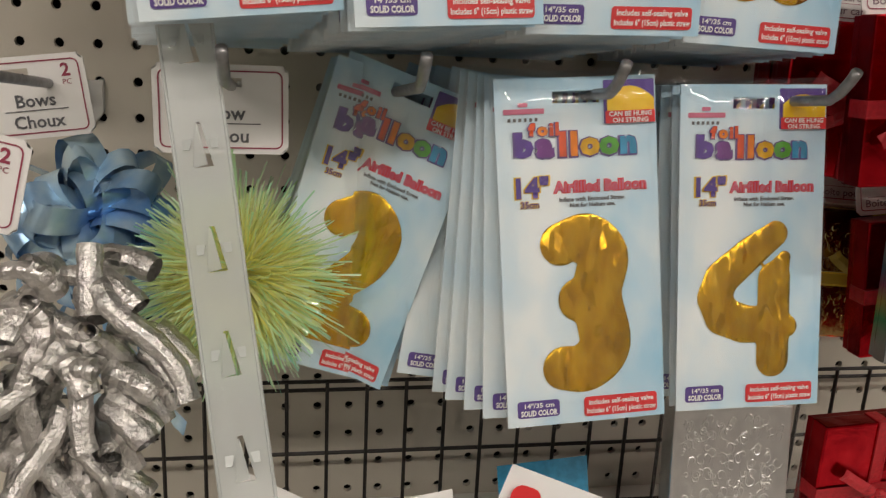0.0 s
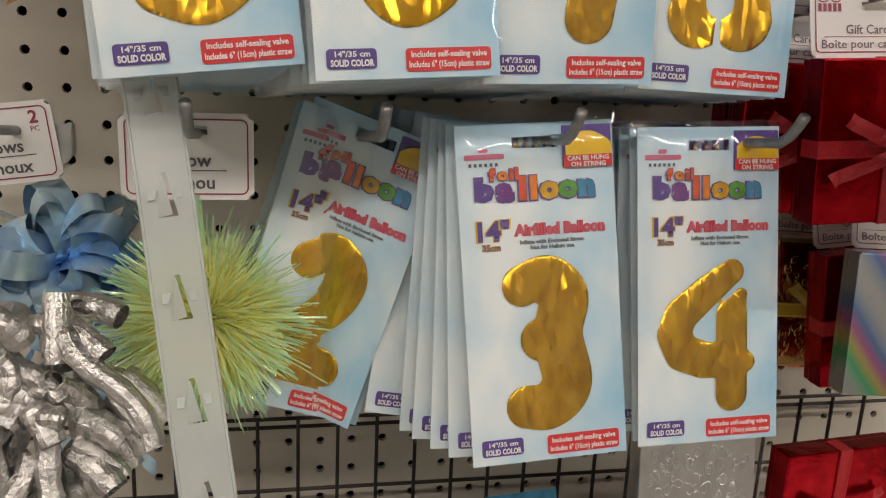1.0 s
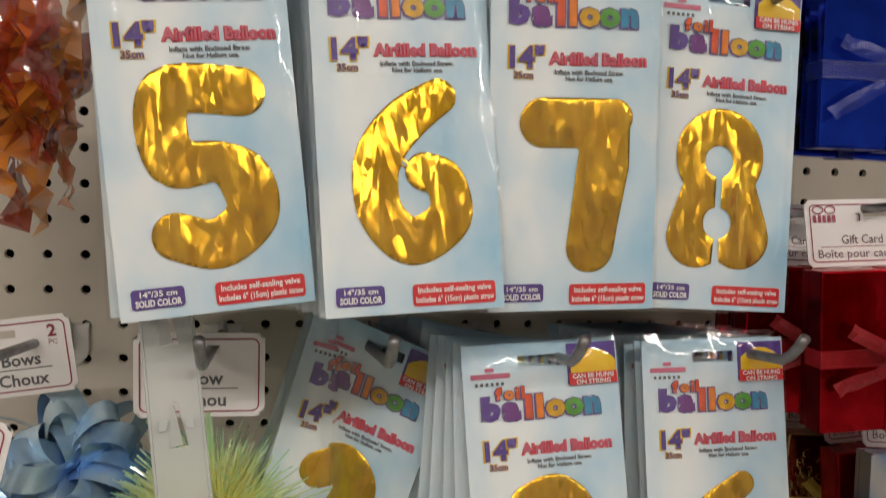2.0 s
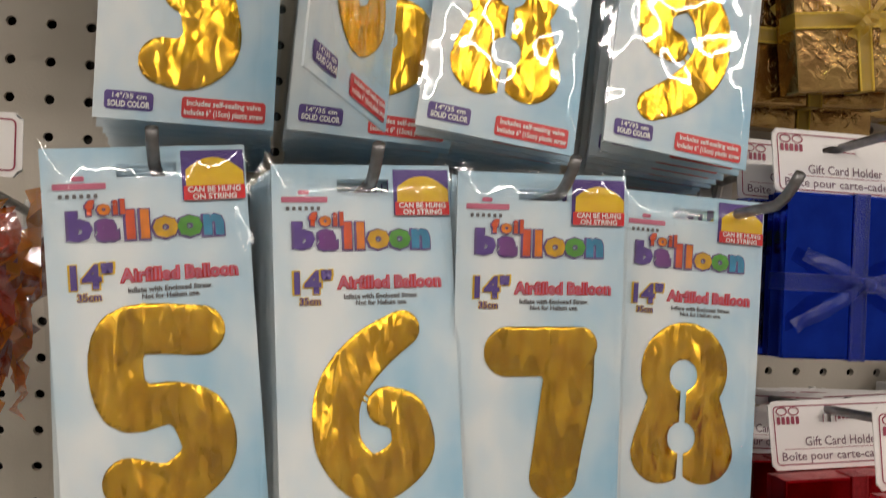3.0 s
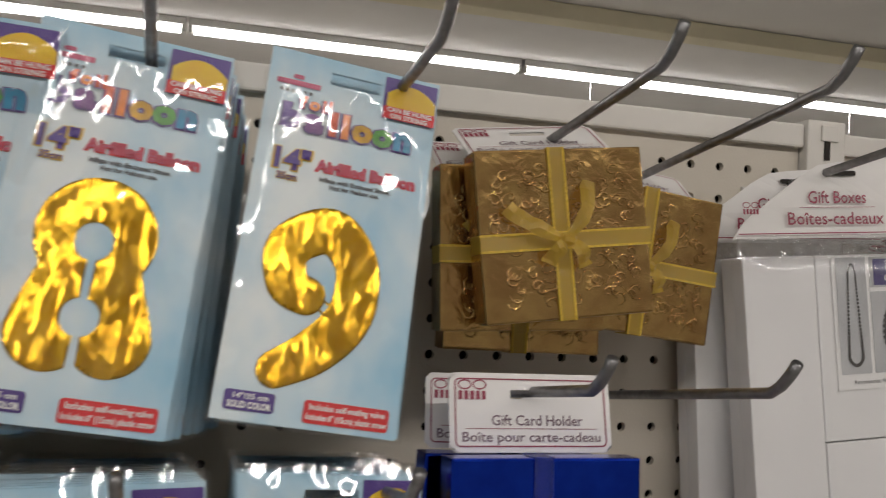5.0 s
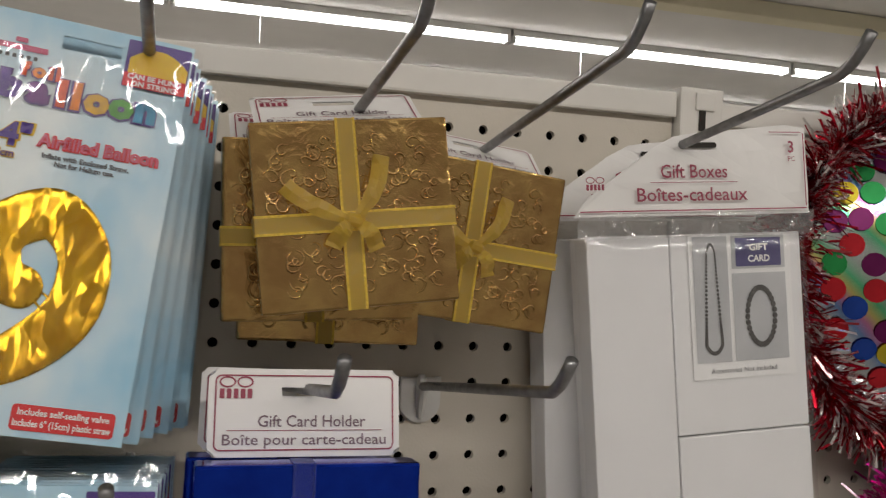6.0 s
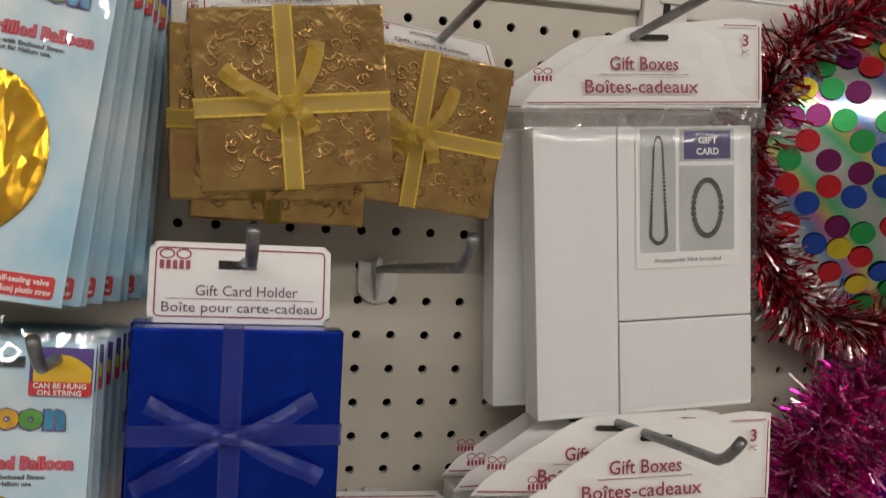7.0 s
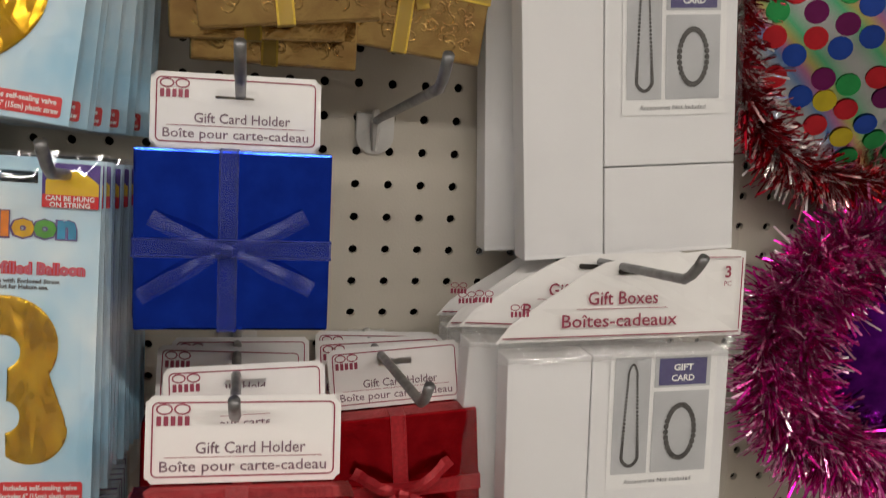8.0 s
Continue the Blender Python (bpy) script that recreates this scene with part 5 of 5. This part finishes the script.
def orange_tuft():
    ob = thing("foil_tassel", "crumpled translucent orange foil tassel hanging under a tag", "tassel", pose(-0.592, -0.140, 1.560))
    rnd = random.Random(31)
    for i in range(46):
        x, y = rnd.uniform(-0.045, 0.034), rnd.uniform(-0.04, 0.02)
        h, w = rnd.uniform(0.05, 0.09), rnd.uniform(0.012, 0.024)
        z0 = rnd.uniform(-0.01, 0.07)
        pts = [(x + 0.012 * noise.noise(Vector((i, k * 3, 0))), y + 0.012 * noise.noise(Vector((i, k * 3, 5))), z0 - h * k) for k in (j / 8 for j in range(9))]
        side = [(math.cos(t), math.sin(t), 0.2) for t in (rnd.uniform(-0.9, 0.9) + 0.25 * j for j in range(9))]
        part("foil_strip", ribbon(pts, side, w), ORANGE_FILMS[i % 4], ob)
    tag = part("hang_tag", slot_card(0.06, -0.02, 0.012, 0.02, 0.004, 0.0008), TAG, ob, "white printed hang tag", m=Matrix.Translation((0.004, -0.036, 0.082)))
    part("printed_border", outline(-0.027, 0.027, -0.017, 0.009, 0.003, 0.0008, -0.0005), TAG_RED, tag)
    part("side_card", rounded(-0.050, -0.002, -0.012, 0.028, 0.003, -0.052, 0.0008), L_GREEN, ob, "green printed card")


orange_tuft()
hook(-0.590, ROW2)


def clip_strip():
    """A long milky plastic strip with cut tabs, hung from a hook and swinging out at its foot."""
    ob = thing("clip_strip", "long milky plastic clip strip with cut tabs among the packs", "clip strip", Matrix.Identity(4))
    a, b = Vector((-0.507, -0.196, 1.470)), Vector((-0.463, -0.300, 1.160))
    z = (a - b).normalized()
    x = Vector((1, 0, 0.11)) - z * z.x
    x = (x - z * x.dot(z)).normalized()
    y = z.cross(x)
    bm = bmesh.new()
    w, pitch = 0.0128, 0.0506
    n = math.ceil((a - b).length / pitch)
    for i in range(n):
        t0, t1 = -pitch * i, -pitch * (i + 1)
        top, foot = t1 + 0.030, t1 + 0.008
        o = [(-w, t0), (w, t0), (w, t1), (-w, t1)]
        h = [(-0.0012, top), (0.0012, top), (0.0048, foot), (-0.0048, foot)]
        vo = [bm.verts.new(a + x * p + z * q) for p, q in o]
        vi = [bm.verts.new(a + x * p + z * q) for p, q in h]
        for j in range(4):
            bm.faces.new((vo[j], vo[(j + 1) % 4], vi[(j + 1) % 4], vi[j]))
        # the cut tongue stands a little out of its hole
        tongue = [(-0.0011, top - 0.001, 0.0034), (-0.0002, top - 0.001, 0.0034), (0.0022, foot + 0.001, 0.0006), (-0.0047, foot, 0.0)]
        bm.faces.new([bm.verts.new(a + x * p + z * q - y * l) for p, q, l in tongue])
        for s in (-1, 1):
            nib = [(0.0038, 0.0215, 0.0004), (0.0082, 0.0215, 0.0004), (0.0082, 0.0165, 0.0022), (0.0052, 0.0165, 0.0022)]
            bm.faces.new([bm.verts.new(a + x * (s * p) + z * (t1 + q) - y * l) for p, q, l in nib])
    bmesh.ops.remove_doubles(bm, verts=bm.verts[:], dist=1e-5)
    bmesh.ops.recalc_face_normals(bm, faces=bm.faces[:])
    bmesh.ops.solidify(bm, geom=bm.faces[:], thickness=0.0007)
    part("strip", bm, STRIP, ob)
    edge = bmesh.new()
    for s in (-1, 1):
        tube([a + x * (s * w), b + x * (s * w)], 0.0009, edge, 6)
    part("rolled_edge", edge, STRIP, ob)
    part("hanger", tube([a + z * 0.0, a + z * 0.06 + Vector((0, 0.01, 0)), Vector((-0.485, -0.15, wire_z(ROW2, -0.15)))], 0.0012, sides=6), STRIP, ob)


clip_strip()

# ---- the wire basket and the shelf below ----


def wire_basket():
    ob = thing("wire_basket", "black wire grid basket back standing before the pegboard", "basket", pose(0, -0.030, 0))
    z0, z1, x0, x1 = 1.06, 1.178, -0.66, 0.10
    for z in (1.178, 1.171, 1.117, 1.062):
        part("cross_wire", tube([(x0, 0, z), (x1, 0, z)], 0.0016, sides=6), BLACKWIRE, ob)
    n = int((x1 - x0) / 0.0305)
    for i in range(n + 1):
        part("upright_wire", tube([(x0 + 0.021 + 0.0305 * i, -0.003, z0), (x0 + 0.021 + 0.0305 * i, -0.003, z1)], 0.0016, sides=6), BLACKWIRE, ob)


wire_basket()
shelf = thing("shelf", "beige painted steel shelf under the hanging goods", "shelf", pose(0, 0, 0), kind="structure")
part("deck", box(-1.0, 0.19, -0.34, -0.004, 1.045, 1.060, 0.003), METAL_PAINT, shelf)


def standing_box(colour, x, y, z, turn, tilt=0.0):
    return gift_box(colour, x, y, z, 0, tilt, turn, 10, False)


silver = standing_box("silver", -0.141, -0.105, 1.193, -3, -9)
silver.matrix_basis = silver.matrix_basis @ Matrix.Diagonal((0.84, 1, 1.07, 1))
standing_box("red", -0.030, -0.118, 1.186, 6)
base = thing("display_tray", "plain white card tray under the gift boxes on the shelf", "tray", pose(-0.09, -0.11, 1.0605))
part("tray", box(-0.13, 0.13, -0.05, 0.03, 0.0, 0.0265, 0.002), WHITE_BOX, base)


def cover(x, y, z, w, h, t):
    """The clear case round the silver box."""
    ob = thing("clear_case", "clear plastic case round a silver gift box", "case", Matrix.Translation((x, y, z)) @ Matrix.Rotation(radians(-9), 4, "X"))
    part("case_front", box(-w / 2, w / 2, -0.001, t, -h, 0.0, 0.002), FILM, ob)


cover(-0.141, -0.133, 1.199, 0.100, 0.112, 0.030)


def sachet(x, y, z, w, h, lean, turn, base_mat, blobs, label, seed):
    """A flat printed packet that stands in the basket."""
    ob = thing("party_packet", label, "packet", Matrix.Translation((x, y, z)) @ Euler((radians(-12), radians(lean), radians(turn))).to_matrix().to_4x4(), group="packets in the basket")
    part("packet", grid_sheet(8, 8, lambda u, v: (w * (u - 0.5), -0.003 * math.sin(math.pi * u) * math.sin(math.pi * v), h * (v - 0.5))), base_mat, ob, smooth=True)
    rnd = random.Random(seed)
    for i, (u, v, r, m) in enumerate(blobs):
        part("printed_shape", rounded(w * (u - 0.5) - r, w * (u - 0.5) + r, h * (v - 0.5) - r * 0.75, h * (v - 0.5) + r * 0.75, r * 0.7, -0.0042), m, ob)
    return ob


sachet(-0.292, -0.16, 1.116, 0.075, 0.09, 24, 0, WHITE_INK, [(0.22, 0.80, 0.011, RED_INK), (0.55, 0.55, 0.010, L_GREEN), (0.80, 0.74, 0.012, PURPLE), (0.4, 0.3, 0.008, L_YELLOW)], "white party packet with red, green and purple printed shapes", 1)
sachet(-0.378, -0.15, 1.098, 0.080, 0.09, -10, 0, TAG, [(0.3, 0.8, 0.008, L_VIOLET), (0.6, 0.75, 0.012, L_YELLOW)], "white party packet with yellow and violet printed shapes", 2)
sachet(-0.470, -0.14, 1.104, 0.080, 0.09, 30, 0, TAG, [(0.6, 0.82, 0.006, RED_INK), (0.3, 0.6, 0.009, L_GREEN)], "white party packet with small red and green prints", 3)
sachet(-0.262, -0.09, 1.088, 0.070, 0.09, -5, 0, L_BLUE, [(0.5, 0.7, 0.009, L_YELLOW)], "plain blue printed party packet", 4)
